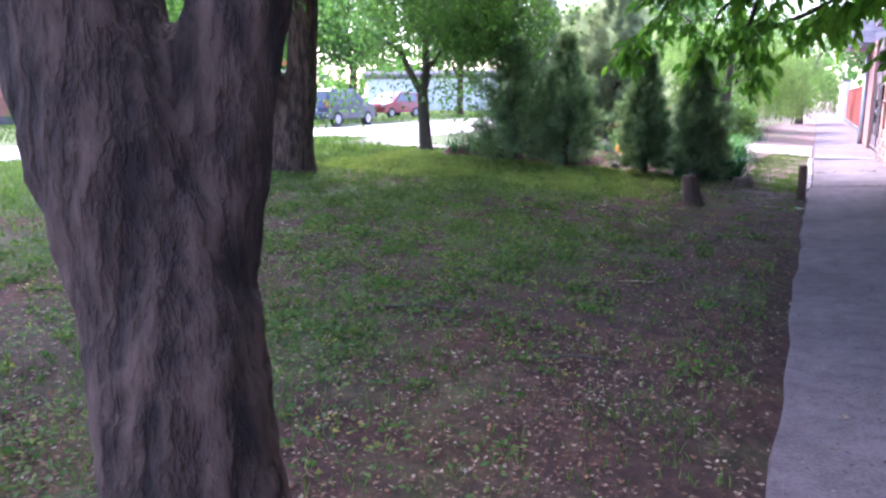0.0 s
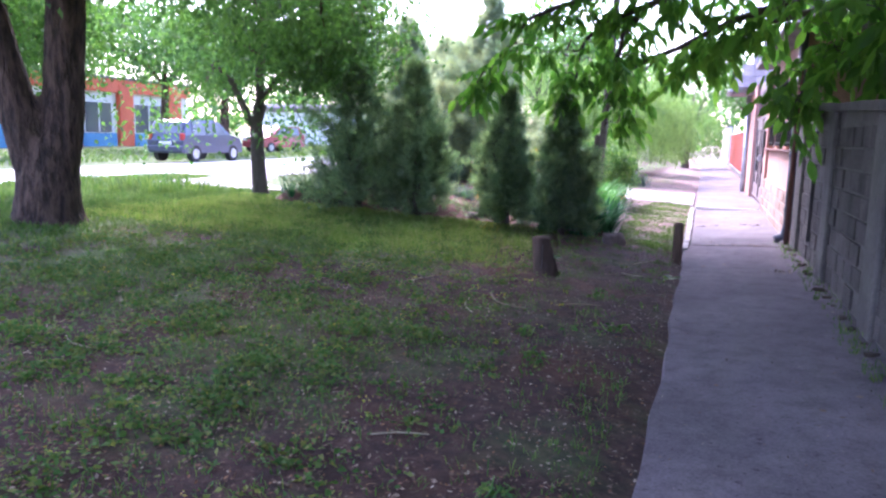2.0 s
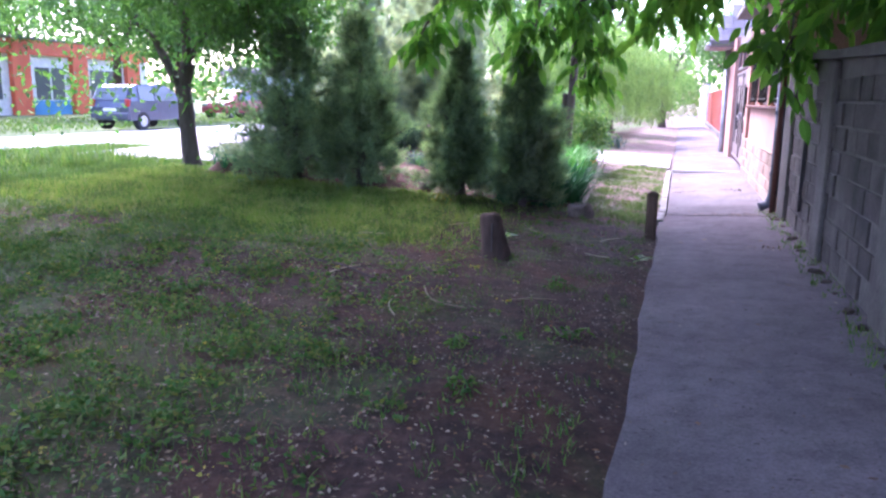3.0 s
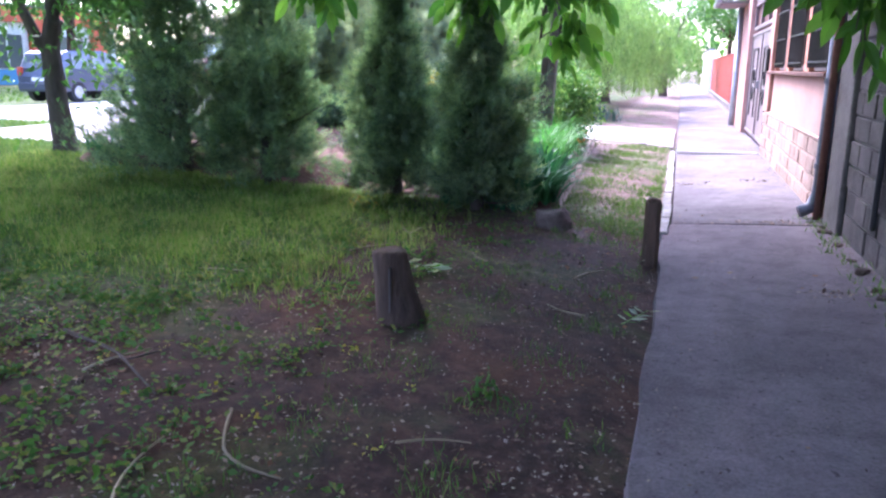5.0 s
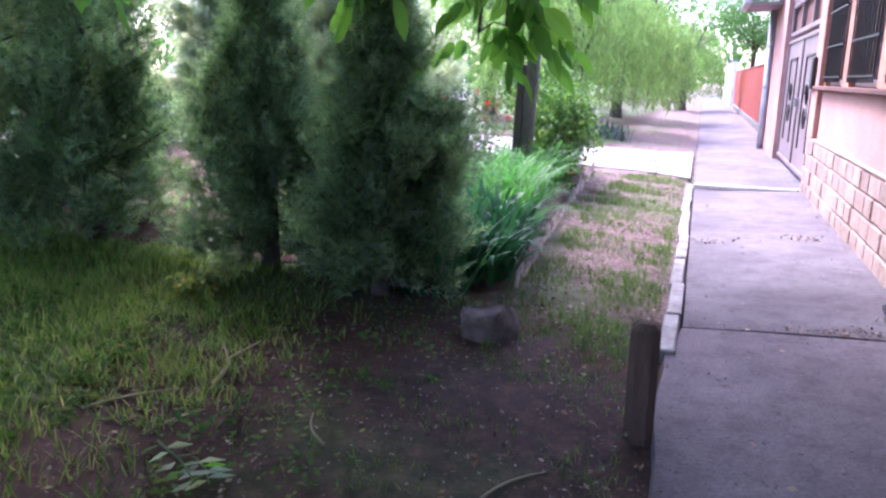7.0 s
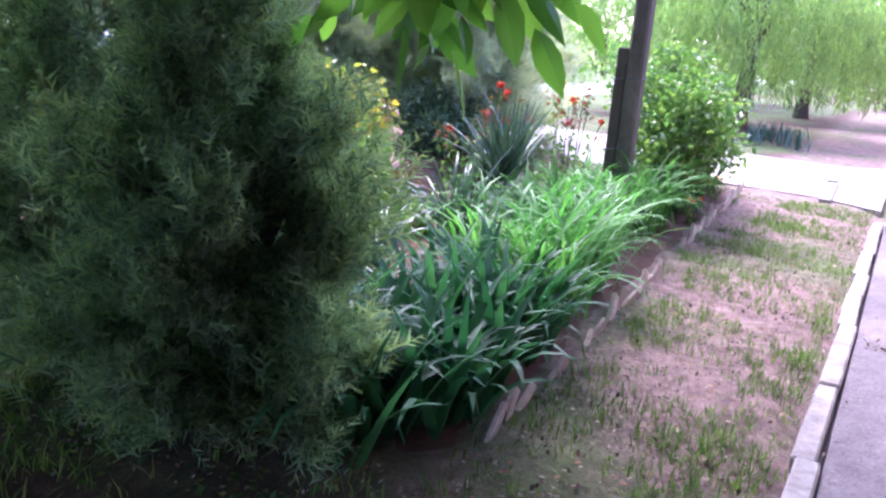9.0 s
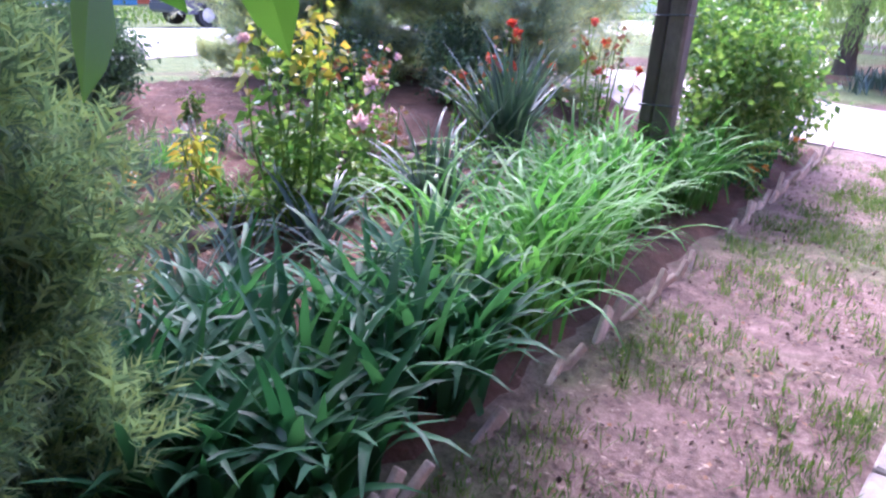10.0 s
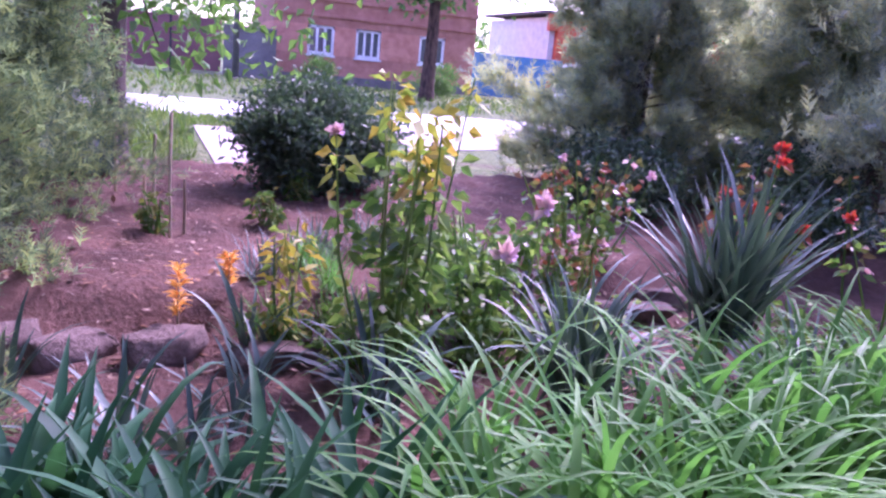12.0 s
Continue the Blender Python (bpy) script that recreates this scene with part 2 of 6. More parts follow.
# ---------------- building helpers ----------------
def stuff(ob):
    """Marks a joined mass of small pieces."""
    return tagged(ob, kind="stuff")


def link_mesh(name, verts, faces, material, parent=None, label="", smooth=False):
    me = bpy.data.meshes.new(name)
    me.from_pydata(verts.tolist() if isinstance(verts, np.ndarray) else verts, [], faces.tolist() if isinstance(faces, np.ndarray) else faces)
    me.materials.append(material)
    if smooth:
        me.polygons.foreach_set("use_smooth", [True] * len(me.polygons))
    me.update()
    ob = new(name, me)
    ob.parent = parent
    return tagged(ob, label)


def part(name, bm, material, parent=None, label="", smooth=False):
    me = bpy.data.meshes.new(name)
    bmesh.ops.recalc_face_normals(bm, faces=bm.faces)
    for f in bm.faces:
        f.smooth = smooth
    bm.to_mesh(me)
    bm.free()
    me.materials.append(material)
    ob = new(name, me)
    ob.parent = parent
    return tagged(ob, label)


def thing(name, place, label, category, group="", kind=""):
    ob = new(name)
    ob.empty_display_size = 0.1
    ob.location = place
    return tagged(ob, label, category, group, kind)


def box(x0, x1, y0, y1, z0, z1, bevel=0.0, bm=None):
    bm = bm or bmesh.new()
    vs = [bm.verts.new((x, y, z)) for z in (z0, z1) for x, y in ((x0, y0), (x1, y0), (x1, y1), (x0, y1))]
    fs = [bm.faces.new([vs[i] for i in q]) for q in ((3, 2, 1, 0), (4, 5, 6, 7), (0, 1, 5, 4), (1, 2, 6, 5), (2, 3, 7, 6), (3, 0, 4, 7))]
    if bevel:
        bmesh.ops.bevel(bm, geom=list({e for f in fs for e in f.edges}), offset=bevel, segments=1, affect="EDGES")
    return bm


def tube_data(points, radii, sides=10, wobble=0.0, rng=None):
    """A tapered tube along points."""
    P = np.array(points, float)
    n = len(P)
    T = np.gradient(P, axis=0)
    T /= np.linalg.norm(T, axis=1)[:, None] + 1e-9
    ref = np.array([1.0, 0.0, 0.0]) if abs(T[0][0]) < 0.8 else np.array([0.0, 1.0, 0.0])
    V = []
    for i in range(n):
        a = np.cross(T[i], ref)
        a /= np.linalg.norm(a) + 1e-9
        b = np.cross(T[i], a)
        for k in range(sides):
            w = 2 * math.pi * k / sides
            r = radii[i] * (1 + (wobble * (rng.random() - 0.5) if rng is not None else 0))
            V.append(P[i] + r * (math.cos(w) * a + math.sin(w) * b))
    F = [(i * sides + k, i * sides + (k + 1) % sides, (i + 1) * sides + (k + 1) % sides, (i + 1) * sides + k) for i in range(n - 1) for k in range(sides)]
    F += [tuple(range(sides))[::-1], tuple((n - 1) * sides + k for k in range(sides))]
    return [tuple(v) for v in V], F


def join(datas):
    V, F = [], []
    for v, f in datas:
        o = len(V)
        V += v
        F += [tuple(i + o for i in q) for q in f]
    return V, F


def unit(a):
    return a / (np.linalg.norm(a, axis=-1, keepdims=True) + 1e-9)


def leaf_quads(P, D, L, W, rng, droop=0.15, fold=0.25):
    """One folded, pointed leaf for each base P and direction D."""
    n = len(P)
    D = unit(D)
    R = unit(rng.normal(size=(n, 3)))
    S = unit(np.cross(D, R))
    N = np.cross(S, D)
    L = np.broadcast_to(np.asarray(L, float), (n,))[:, None]
    W = np.broadcast_to(np.asarray(W, float), (n,))[:, None]
    mid = P + D * L * 0.45
    tip = P + D * L + np.array([0, 0, -1]) * L * droop
    V = np.stack([P, mid + S * W / 2 + N * W * fold, tip, mid - S * W / 2 + N * W * fold], 1).reshape(-1, 3)
    F = np.arange(n * 4).reshape(n, 4)
    return V, F


def blade_strips(P, az, lean, bend, L, W, seg=5, twist=0.0):
    """Long arching blades: az heading, lean from upright at the base, bend gained to the tip."""
    n = len(P)
    s = np.linspace(0, 1, seg + 1)
    th = lean[:, None] + bend[:, None] * s[None, :] ** 1.6
    ds = (L / seg)[:, None]
    h = np.concatenate([np.zeros((n, 1)), np.cumsum(np.sin(th[:, :-1]) * ds, 1)], 1)
    v = np.concatenate([np.zeros((n, 1)), np.cumsum(np.cos(th[:, :-1]) * ds, 1)], 1)
    dx, dy = np.cos(az), np.sin(az)
    C = np.stack([P[:, 0:1] + h * dx[:, None], P[:, 1:2] + h * dy[:, None], P[:, 2:3] + v], -1)
    tw = az + twist
    side = np.stack([-np.sin(tw), np.cos(tw), np.zeros(n)], -1)[:, None, :]
    prof = (np.minimum(1, 0.55 + s * 2.2) * np.clip(1.02 - s ** 2.6, 0.03, 1))[None, :, None]
    w = W[:, None, None] * prof / 2
    V = np.stack([C - side * w, C + side * w], 2).reshape(-1, 3)
    base = (np.arange(n) * (seg + 1) * 2)[:, None]
    k = np.arange(seg)[None, :] * 2
    F = np.stack([base + k, base + k + 1, base + k + 3, base + k + 2], -1).reshape(-1, 4)
    return V, F


# ---------------- ground ----------------
def gz(x, y):
    """Height of the ground: the lawn swells gently away from the pavement."""
    return 0.045 * np.clip(-x - 0.4, 0, 8.0) + 0.045 * np.clip(x, 0, 1.6) - 0.012 * np.exp(-((x + 0.1) / 0.25) ** 2)


def lawn_green(x, y):
    """How grassy the ground is, 0 bare to 1 full."""
    near_path = np.clip((-x - 0.5) / 2.2, 0, 1)
    band = np.exp(-((y - 13.2) / 2.6) ** 2) * np.clip((-x - 1.6) / 1.5, 0, 1)
    strip = np.clip((y - 13.3) / 1.2, 0, 1) * np.clip((x + 1.5) / 0.3, 0, 1) * 0.14
    bare = np.exp(-(((x + 1.1) / 1.3) ** 2 + ((y - 11.6) / 1.9) ** 2))
    wavy = 0.25 * np.sin(1.3 * x + 0.6 * y) * np.sin(0.9 * y - 0.7 * x)
    far = np.clip((-x - 7) / 3, 0, 1) * 0.4
    return np.clip((0.22 + 0.2 * np.clip((y - 7) / 4, 0, 1)) * near_path + 0.5 * band + strip + far + wavy - 0.75 * bare - 0.18, 0, 1)


def ground_material():
    m, nt, b = nodes_of("lawn ground")
    at = nt.nodes.new("ShaderNodeAttribute")
    at.attribute_name = "grass_cover"
    n1, n2, n3 = noise_of(nt, 1.1, 5), noise_of(nt, 9, 6, rough=0.7), noise_of(nt, 45, 5, rough=0.75)
    soil = ramp(nt, n2, [(0.3, (0.050, 0.029, 0.023)), (0.5, (0.100, 0.060, 0.046)), (0.72, (0.20, 0.13, 0.105))])
    n4 = noise_of(nt, 0.9, 4)
    soil = mix(nt, ramp(nt, n4, [(0.5, (0, 0, 0)), (0.68, (0.75, 0.75, 0.75))]), soil, ramp(nt, n2, [(0.3, (0.10, 0.045, 0.024)), (0.7, (0.24, 0.12, 0.06))]))
    soil = mix(nt, 1.0, soil, (0.66, 0.52, 0.47), "MULTIPLY")
    du = nt.nodes.new("ShaderNodeAttribute")
    du.attribute_name = "dry_dust"
    soil = mix(nt, du.outputs["Fac"], soil, ramp(nt, n2, [(0.3, (0.11, 0.070, 0.060)), (0.5, (0.225, 0.15, 0.13)), (0.7, (0.34, 0.245, 0.215))]))
    green = ramp(nt, n2, [(0.3, (0.045, 0.075, 0.022)), (0.5, (0.085, 0.13, 0.035)), (0.7, (0.17, 0.18, 0.07))])
    s = nt.nodes.new("ShaderNodeMath")
    s.operation = "MULTIPLY_ADD"
    nt.links.new(n1, s.inputs[0])
    s.inputs[1].default_value = 1.2
    nt.links.new(at.outputs["Fac"], s.inputs[2])
    f = ramp(nt, s.outputs[0], [(0.62, (0, 0, 0)), (1.0, (1, 1, 1))])
    col = mix(nt, f, soil, green)
    col = mix(nt, 0.75, col, ramp(nt, n3, [(0.25, (0.5,) * 3), (0.75, (1.4,) * 3)]), "MULTIPLY")
    nt.links.new(col, b.inputs["Base Color"])
    b.inputs["Roughness"].default_value = 0.97
    bump(nt, b, n3, 0.9, 0.03)
    return m


def axis_steps(a, b, near0, near1, fine, coarse):
    out, v = [], a
    while v < b:
        out.append(v)
        d = max(0.0, near0 - v, v - near1)
        v += fine + d * coarse
    return np.array(out + [b])


def build_ground():
    xs = axis_steps(-600, 600, -9, 2, 0.22, 0.12)
    ys = axis_steps(-600, 900, -3, 24, 0.25, 0.12)
    X, Y = np.meshgrid(xs, ys, indexing="ij")
    Z = gz(X, Y)
    rng = np.random.default_rng(3)
    near = np.exp(-np.clip(np.abs(X + 4) - 7, 0, 50) / 2)
    under_path = (X > -0.12)
    Z = Z + (rng.random(X.shape) - 0.5) * 0.03 * near * (~under_path) - 0.06 * under_path - 0.05 * (X < -12.5)
    V = np.stack([X, Y, Z], -1).reshape(-1, 3)
    ny = len(ys)
    i, j = np.meshgrid(np.arange(len(xs) - 1), np.arange(ny - 1), indexing="ij")
    a = i * ny + j
    F = np.stack([a, a + ny, a + ny + 1, a + 1], -1).reshape(-1, 4)
    ob = link_mesh("ground", V, F, ground_material(), smooth=True)
    at = ob.data.attributes.new("grass_cover", "FLOAT", "POINT")
    at.data.foreach_set("value", lawn_green(V[:, 0], V[:, 1]).astype(np.float32))
    dust = np.clip((V[:, 1] - 14.2) / 1.0, 0, 1) * np.clip((V[:, 0] + 1.9) / 0.4, 0, 1)
    at = ob.data.attributes.new("dry_dust", "FLOAT", "POINT")
    at.data.foreach_set("value", dust.astype(np.float32))
    tagged(ob, "patchy lawn of brown earth and thin grass", "ground", kind="structure")


build_ground()


def sheet(name, poly, z, material, label, category, cell=0.0):
    bm = bmesh.new()
    vs = [bm.verts.new((x, y, z(x, y) if callable(z) else z)) for x, y in poly]
    bm.faces.new(vs)
    r = bmesh.ops.extrude_face_region(bm, geom=bm.faces[:])
    bmesh.ops.translate(bm, verts=[v for v in r["geom"] if isinstance(v, bmesh.types.BMVert)], vec=(0, 0, -0.12))
    return tagged(part(name, bm, material), label, category, kind="structure")


# pavement along the wall, in long poured bays with open joints
def build_pavement():
    root = thing("pavement", (0, 0, 0), "grey concrete footpath along the wall, with cracked joints", "pavement", kind="structure")
    cuts = [-8, 14.55, 20.9, 26.7, 33, 40, 50, 64, 90]
    rng = np.random.default_rng(8)
    for a, b in zip(cuts, cuts[1:]):
        ys = np.linspace(a + 0.012, b - 0.012, max(2, int((b - a) / 0.35)))
        bm = bmesh.new()
        rows = []
        for y in ys:
            lx = -0.03 + 0.014 * math.sin(y * 1.7) + 0.012 * math.sin(y * 5.1) if y < 14.2 else 0.045
            row = []
            for x, d in ((lx - 0.015, -0.07), (lx, 0), (0.45, 0), (0.95, 0), (1.5, 0)):
                row.append(bm.verts.new((x, y, float(gz(np.float64(max(x, 0)), 0)) + d + (rng.random() - 0.5) * 0.006)))
            rows.append(row)
        for r0, r1 in zip(rows, rows[1:]):
            for k in range(4):
                bm.faces.new((r0[k], r0[k + 1], r1[k + 1], r1[k]))
        for row in (rows[0], rows[-1]):
            low = [bm.verts.new((v.co.x, v.co.y, v.co.z - 0.08)) for v in row]
            for k in range(4):
                bm.faces.new((row[k], row[k + 1], low[k + 1], low[k]))
        part("slab", bm, M_PATH if b < 15 else M_CONC, root)
    return root


build_pavement()


def build_kerb():
    root = thing("kerb", (0, 14, 0), "white-painted kerb stones edging the footpath", "kerb", kind="structure")
    y, rng = 14.02, random.Random(4)
    while y < 21.2:
        L = rng.uniform(0.6, 1.1)
        bm = box(-0.072, 0.022, 0, L - 0.008, -0.08, 0.022, 0.010)
        o = part("kerb_stone", bm, M_KERB, root)
        o.location = (rng.uniform(-0.010, 0.010), y - 14, rng.uniform(-0.008, 0.006))
        o.rotation_euler = (0, rng.uniform(-0.05, 0.05), rng.uniform(-0.015, 0.015))
        y += L
    for x, y0, L, rz in ((-0.62, 22.3, 1.6, 0.03), (-0.70, 24.1, 1.5, 0.05)):
        o = part("kerb_stone", box(-0.07, 0.07, 0, L, -0.08, 0.06, 0.015), M_KERB, root)
        o.location, o.rotation_euler = (x, y0 - 14, 0.0), (0, 0, rz)


build_kerb()
sheet("cross_path", [(-7.2, 22.6), (-0.75, 22.6), (-0.03, 22.2), (-0.03, 26.7), (-0.75, 26.2), (-7.2, 26.6)], lambda x, y: float(gz(np.float64(x), 0)) + 0.015, M_PAVE, "pale concrete path crossing to the footpath", "path")
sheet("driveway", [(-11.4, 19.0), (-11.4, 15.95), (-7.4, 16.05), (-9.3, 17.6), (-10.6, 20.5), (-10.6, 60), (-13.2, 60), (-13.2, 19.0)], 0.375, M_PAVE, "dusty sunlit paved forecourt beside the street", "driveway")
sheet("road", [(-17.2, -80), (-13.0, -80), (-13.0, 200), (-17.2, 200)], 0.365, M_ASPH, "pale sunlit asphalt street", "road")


# ---------------- block wall and house ----------------
WX = 1.45


def build_block_wall():
    root = thing("wall_block", (WX, 0, 0), "grey cinder block garden wall with a sloped render cap", "wall", kind="structure")
    def top(y):
        return 2.0 - 0.038 * (14.4 - y)

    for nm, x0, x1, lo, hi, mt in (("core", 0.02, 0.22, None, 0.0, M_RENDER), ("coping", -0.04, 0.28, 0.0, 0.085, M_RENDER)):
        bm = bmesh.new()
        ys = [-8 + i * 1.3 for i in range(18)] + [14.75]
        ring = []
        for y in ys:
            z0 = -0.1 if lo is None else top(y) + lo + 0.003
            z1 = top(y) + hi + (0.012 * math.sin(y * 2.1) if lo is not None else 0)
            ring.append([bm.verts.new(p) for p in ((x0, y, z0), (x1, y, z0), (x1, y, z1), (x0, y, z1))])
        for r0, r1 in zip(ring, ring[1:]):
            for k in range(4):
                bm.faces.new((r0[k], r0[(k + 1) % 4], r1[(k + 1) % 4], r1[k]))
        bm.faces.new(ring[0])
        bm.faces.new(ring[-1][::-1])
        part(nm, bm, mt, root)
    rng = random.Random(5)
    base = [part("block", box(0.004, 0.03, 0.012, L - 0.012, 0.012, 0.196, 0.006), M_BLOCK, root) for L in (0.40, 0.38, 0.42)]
    made = [False] * 3
    for row in range(9):
        y = 3.2 - (0.2 if row % 2 else 0)
        while y < 14.0:
            k = rng.randrange(3)
            L = (0.40, 0.38, 0.42)[k]
            if rng.random() < 0.93 and 0.30 + row * 0.205 < top(y):
                o = base[k] if not made[k] else new("block", base[k].data)
                made[k] = True
                o.parent = root
                o.location = (rng.uniform(-0.012, 0.008), y, 0.08 + row * 0.205)
                o.rotation_euler = (0, rng.uniform(-0.02, 0.02), 0)
            y += L
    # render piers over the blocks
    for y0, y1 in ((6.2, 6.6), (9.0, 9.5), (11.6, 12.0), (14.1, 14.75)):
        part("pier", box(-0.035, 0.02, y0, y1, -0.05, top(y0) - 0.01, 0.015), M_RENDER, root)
    bm = bmesh.new()
    for y in (12.9,):
        box(-0.045, -0.005, y, y + 0.05, 0.35, 1.15, 0.008, bm)
    part("iron_strap", bm, M_DARKMET, root, "rusty iron strap fixed to the blocks")


build_block_wall()


def build_shed():
    root = thing("brick_shed", (2.6, 0, 0), "dark red brick outbuilding behind the garden wall", "building")
    part("wall", box(0, 4, -6, 14.6, -0.1, 3.4), M_DARKBR, root)
    bm = bmesh.new()
    box(-0.45, 4.3, -6.3, 14.8, 3.4, 3.52, 0.02, bm)
    part("roof", bm, M_ROOF, root)


build_shed()


def window(parent, y0, y1, z0, z1):
    w = part("window", box(0.10, 0.13, y0, y1, z0, z1), M_GLASS, parent)
    fr = bmesh.new()
    for a, b, c, d in ((y0, y1, z0, z0 + 0.07), (y0, y1, z1 - 0.07, z1), (y0, y0 + 0.07, z0, z1), (y1 - 0.07, y1, z0, z1), ((y0 + y1) / 2 - 0.035, (y0 + y1) / 2 + 0.035, z0, z1)):
        box(0.06, 0.14, a, b, c, d, 0.006, fr)
    part("window_frame", fr, M_WHITE if parent.name.startswith("brick_house") else M_GATE, w)
    return w


M_GLASS, gnt, gb = nodes_of("window glass")
gb.inputs["Base Color"].default_value = (0.10, 0.11, 0.12, 1)
gb.inputs["Roughness"].default_value, gb.inputs["Metallic"].default_value = 0.06, 0.0
gb.inputs["Specular IOR Level"].default_value = 1.0


def build_house():
    root = thing("house", (WX, 15, 0), "pink plastered house with tan stone plinth along the footpath", "house")
    # walls round the window openings, in local metres: y from 0 (near corner)
    part("lower_wall", box(0.0, 0.3, 0.25, 6.0, 0.70, 1.40), M_PLASTER, root)
    part("upper_wall", box(0.0, 0.3, 0.25, 6.0, 2.752, 3.15), M_PLASTER, root)
    for a, b in ((0.25, 0.55), (1.95, 2.35), (3.75, 4.15), (5.35, 6.0)):
        part("window_pier", box(0.003, 0.3, a, b, 1.402, 2.75, 0.005), M_BRICK, root)
    part("side_wall", box(0.3, 6.0, 0.25, 0.5, -0.1, 3.15), M_PLASTER, root)
    part("back_wall", box(0.3, 6.0, 12.6, 12.9, -0.1, 3.15), M_PLASTER, root)
    part("inner_wall", box(0.55, 0.7, 0.5, 6.0, -0.1, 3.15), M_DARKBR, root)
    # stone cladding of the plinth, course by course
    part("plinth", box(0.0, 0.3, 0.25, 6.05, -0.1, 0.70), M_PLINTH, root)
    rng = random.Random(6)
    for row in range(4):
        y = 0.27 - (0.17 if row % 2 else 0)
        while y < 6.0:
            L = rng.uniform(0.28, 0.46)
            a, b = max(y, 0.26), min(y + L - 0.014, 6.04)
            if b - a > 0.06:
                o = part("plinth_stone", box(-0.045 + rng.uniform(-0.008, 0.008), 0.0, 0, b - a, 0, 0.172, 0.012), M_PLINTH, root)
                o.location = (0, a, 0.035 + row * 0.186)
            y += L
    part("ledge", box(-0.055, 0.0, 0.26, 6.04, 0.782, 0.80, 0.006), M_PLINTH, root)
    part("window_sill", box(-0.09, 0.02, 0.3, 5.9, 1.402, 1.455, 0.01), M_DARKBR, root, "dark red metal window sill")
    for a, b in ((0.55, 1.95), (2.35, 3.75), (4.15, 5.35)):
        wn_ = window(root, a, b, 1.46, 2.75)
        g = bmesh.new()
        k = a + 0.08
        while k < b:
            box(-0.03, -0.014, k, k + 0.016, 1.5, 2.7, 0, g)
            k += 0.125
        for z in (1.55, 1.9, 2.3, 2.65):
            box(-0.036, -0.01, a, b, z, z + 0.02, 0, g)
        part("window_grille", g, M_DARKMET, wn_, "black iron window grille")
    # near corner pilaster and drain pipes
    part("pilaster", box(-0.06, 0.3, -0.02, 0.25, -0.1, 3.15, 0.01), M_PINKBR, root, "pink brick corner pilaster")
    part("pilaster", box(-0.06, 0.3, 5.45, 5.98, 0.80, 2.95, 0.01), M_PINKBR, root, "pink brick gate pier")
    part("pilaster", box(-0.06, 0.3, 10.5, 12.9, -0.05, 3.15, 0.01), M_PINKBR, root, "pink brick gate pier")
    # roof: hipped end facing along the footpath
    for pts, nm in (([(-0.69, 11.45, 3.10), (4.6, 11.45, 3.10), (2.3, 14.4, 6.7)], "hip_roof"), ([(-0.69, 11.45, 3.10), (2.3, 14.4, 6.7), (2.3, 14.6, 6.7), (-0.69, 13.4, 3.10)], "main_roof")):
        a, b, c = Vector(pts[0]), Vector(pts[1]), Vector(pts[-1])
        bm = bmesh.new()
        f = bm.faces.new([bm.verts.new(p) for p in pts])
        r = bmesh.ops.extrude_face_region(bm, geom=[f])
        bmesh.ops.translate(bm, verts=[v for v in r["geom"] if isinstance(v, bmesh.types.BMVert)], vec=(0, 0, -0.07))
        part(nm, bm, M_ROOF, root)
    # tile courses on the hip
    for i in range(11):
        u0 = i / 11.0
        x0, x1 = -0.69 + 2.99 * u0, 4.6 - 2.3 * u0
        y0, z0 = 11.45 + 2.95 * u0, 3.10 + 3.6 * u0
        bm = bmesh.new()
        n = max(2, int((x1 - x0) / 0.3))
        for k in range(n):
            xa, xb = x0 + (x1 - x0) * k / n + 0.006, x0 + (x1 - x0) * (k + 1) / n - 0.006
            vs = [bm.verts.new(p) for p in ((xa, y0 - 0.03, z0 + 0.035), (xb, y0 - 0.03, z0 + 0.035), (xb, y0 + 0.28, z0 + 0.40), (xa, y0 + 0.28, z0 + 0.40))]
            lo = [bm.verts.new(v.co + Vector((0, 0.01, -0.035))) for v in vs]
            bm.faces.new(vs)
            for q in range(4):
                bm.faces.new((vs[q], vs[(q + 1) % 4], lo[(q + 1) % 4], lo[q]))
        part("tile_course", bm, M_ROOF, root)
    part("soffit", box(-0.66, 0.0, 11.5, 13.3, 2.96, 3.02), M_GATE, root, "brown boarded eaves")
    part("gutter", box(-0.78, -0.66, 11.4, 13.4, 2.98, 3.07, 0.02), M_PIPE, root)
    # low roof over the windows
    bm = box(-0.35, 4.0, -0.3, 6.3, 3.16, 3.26, 0.02)
    part("front_roof", bm, M_ROOF, root)
    return root


build_house()


def drain_pipe(x, y, top, material, label, r=0.055, shoe=True, lean=0.0):
    root = thing("drain_pipe", (x, y, 0.0), label, "drain pipe")
    g = 0.07
    pts = [(0, lean, top), (0, 0, g + 0.32)]
    if shoe:
        pts += [(-0.01, 0, g + 0.22), (-0.06, -0.02, g + 0.10), (-0.16, -0.05, g + 0.06)]
    else:
        pts += [(0, 0, g)]
    v, f = tube_data(pts, [r] * len(pts), 14)
    link_mesh("pipe", v, f, material, root, smooth=True)
    for z in (0.55, 1.35, 2.2):
        if z < top:
            k = (z - g) / (top - g) * lean
            v, f = tube_data([(0, k, z), (0, k, z + 0.05)], [r + 0.012] * 2, 14)
            o = link_mesh("collar", v, f, material, root)
            part("bracket", box(0, 0.12, k - 0.012, k + 0.012, z + 0.01, z + 0.04), M_DARKMET, o)


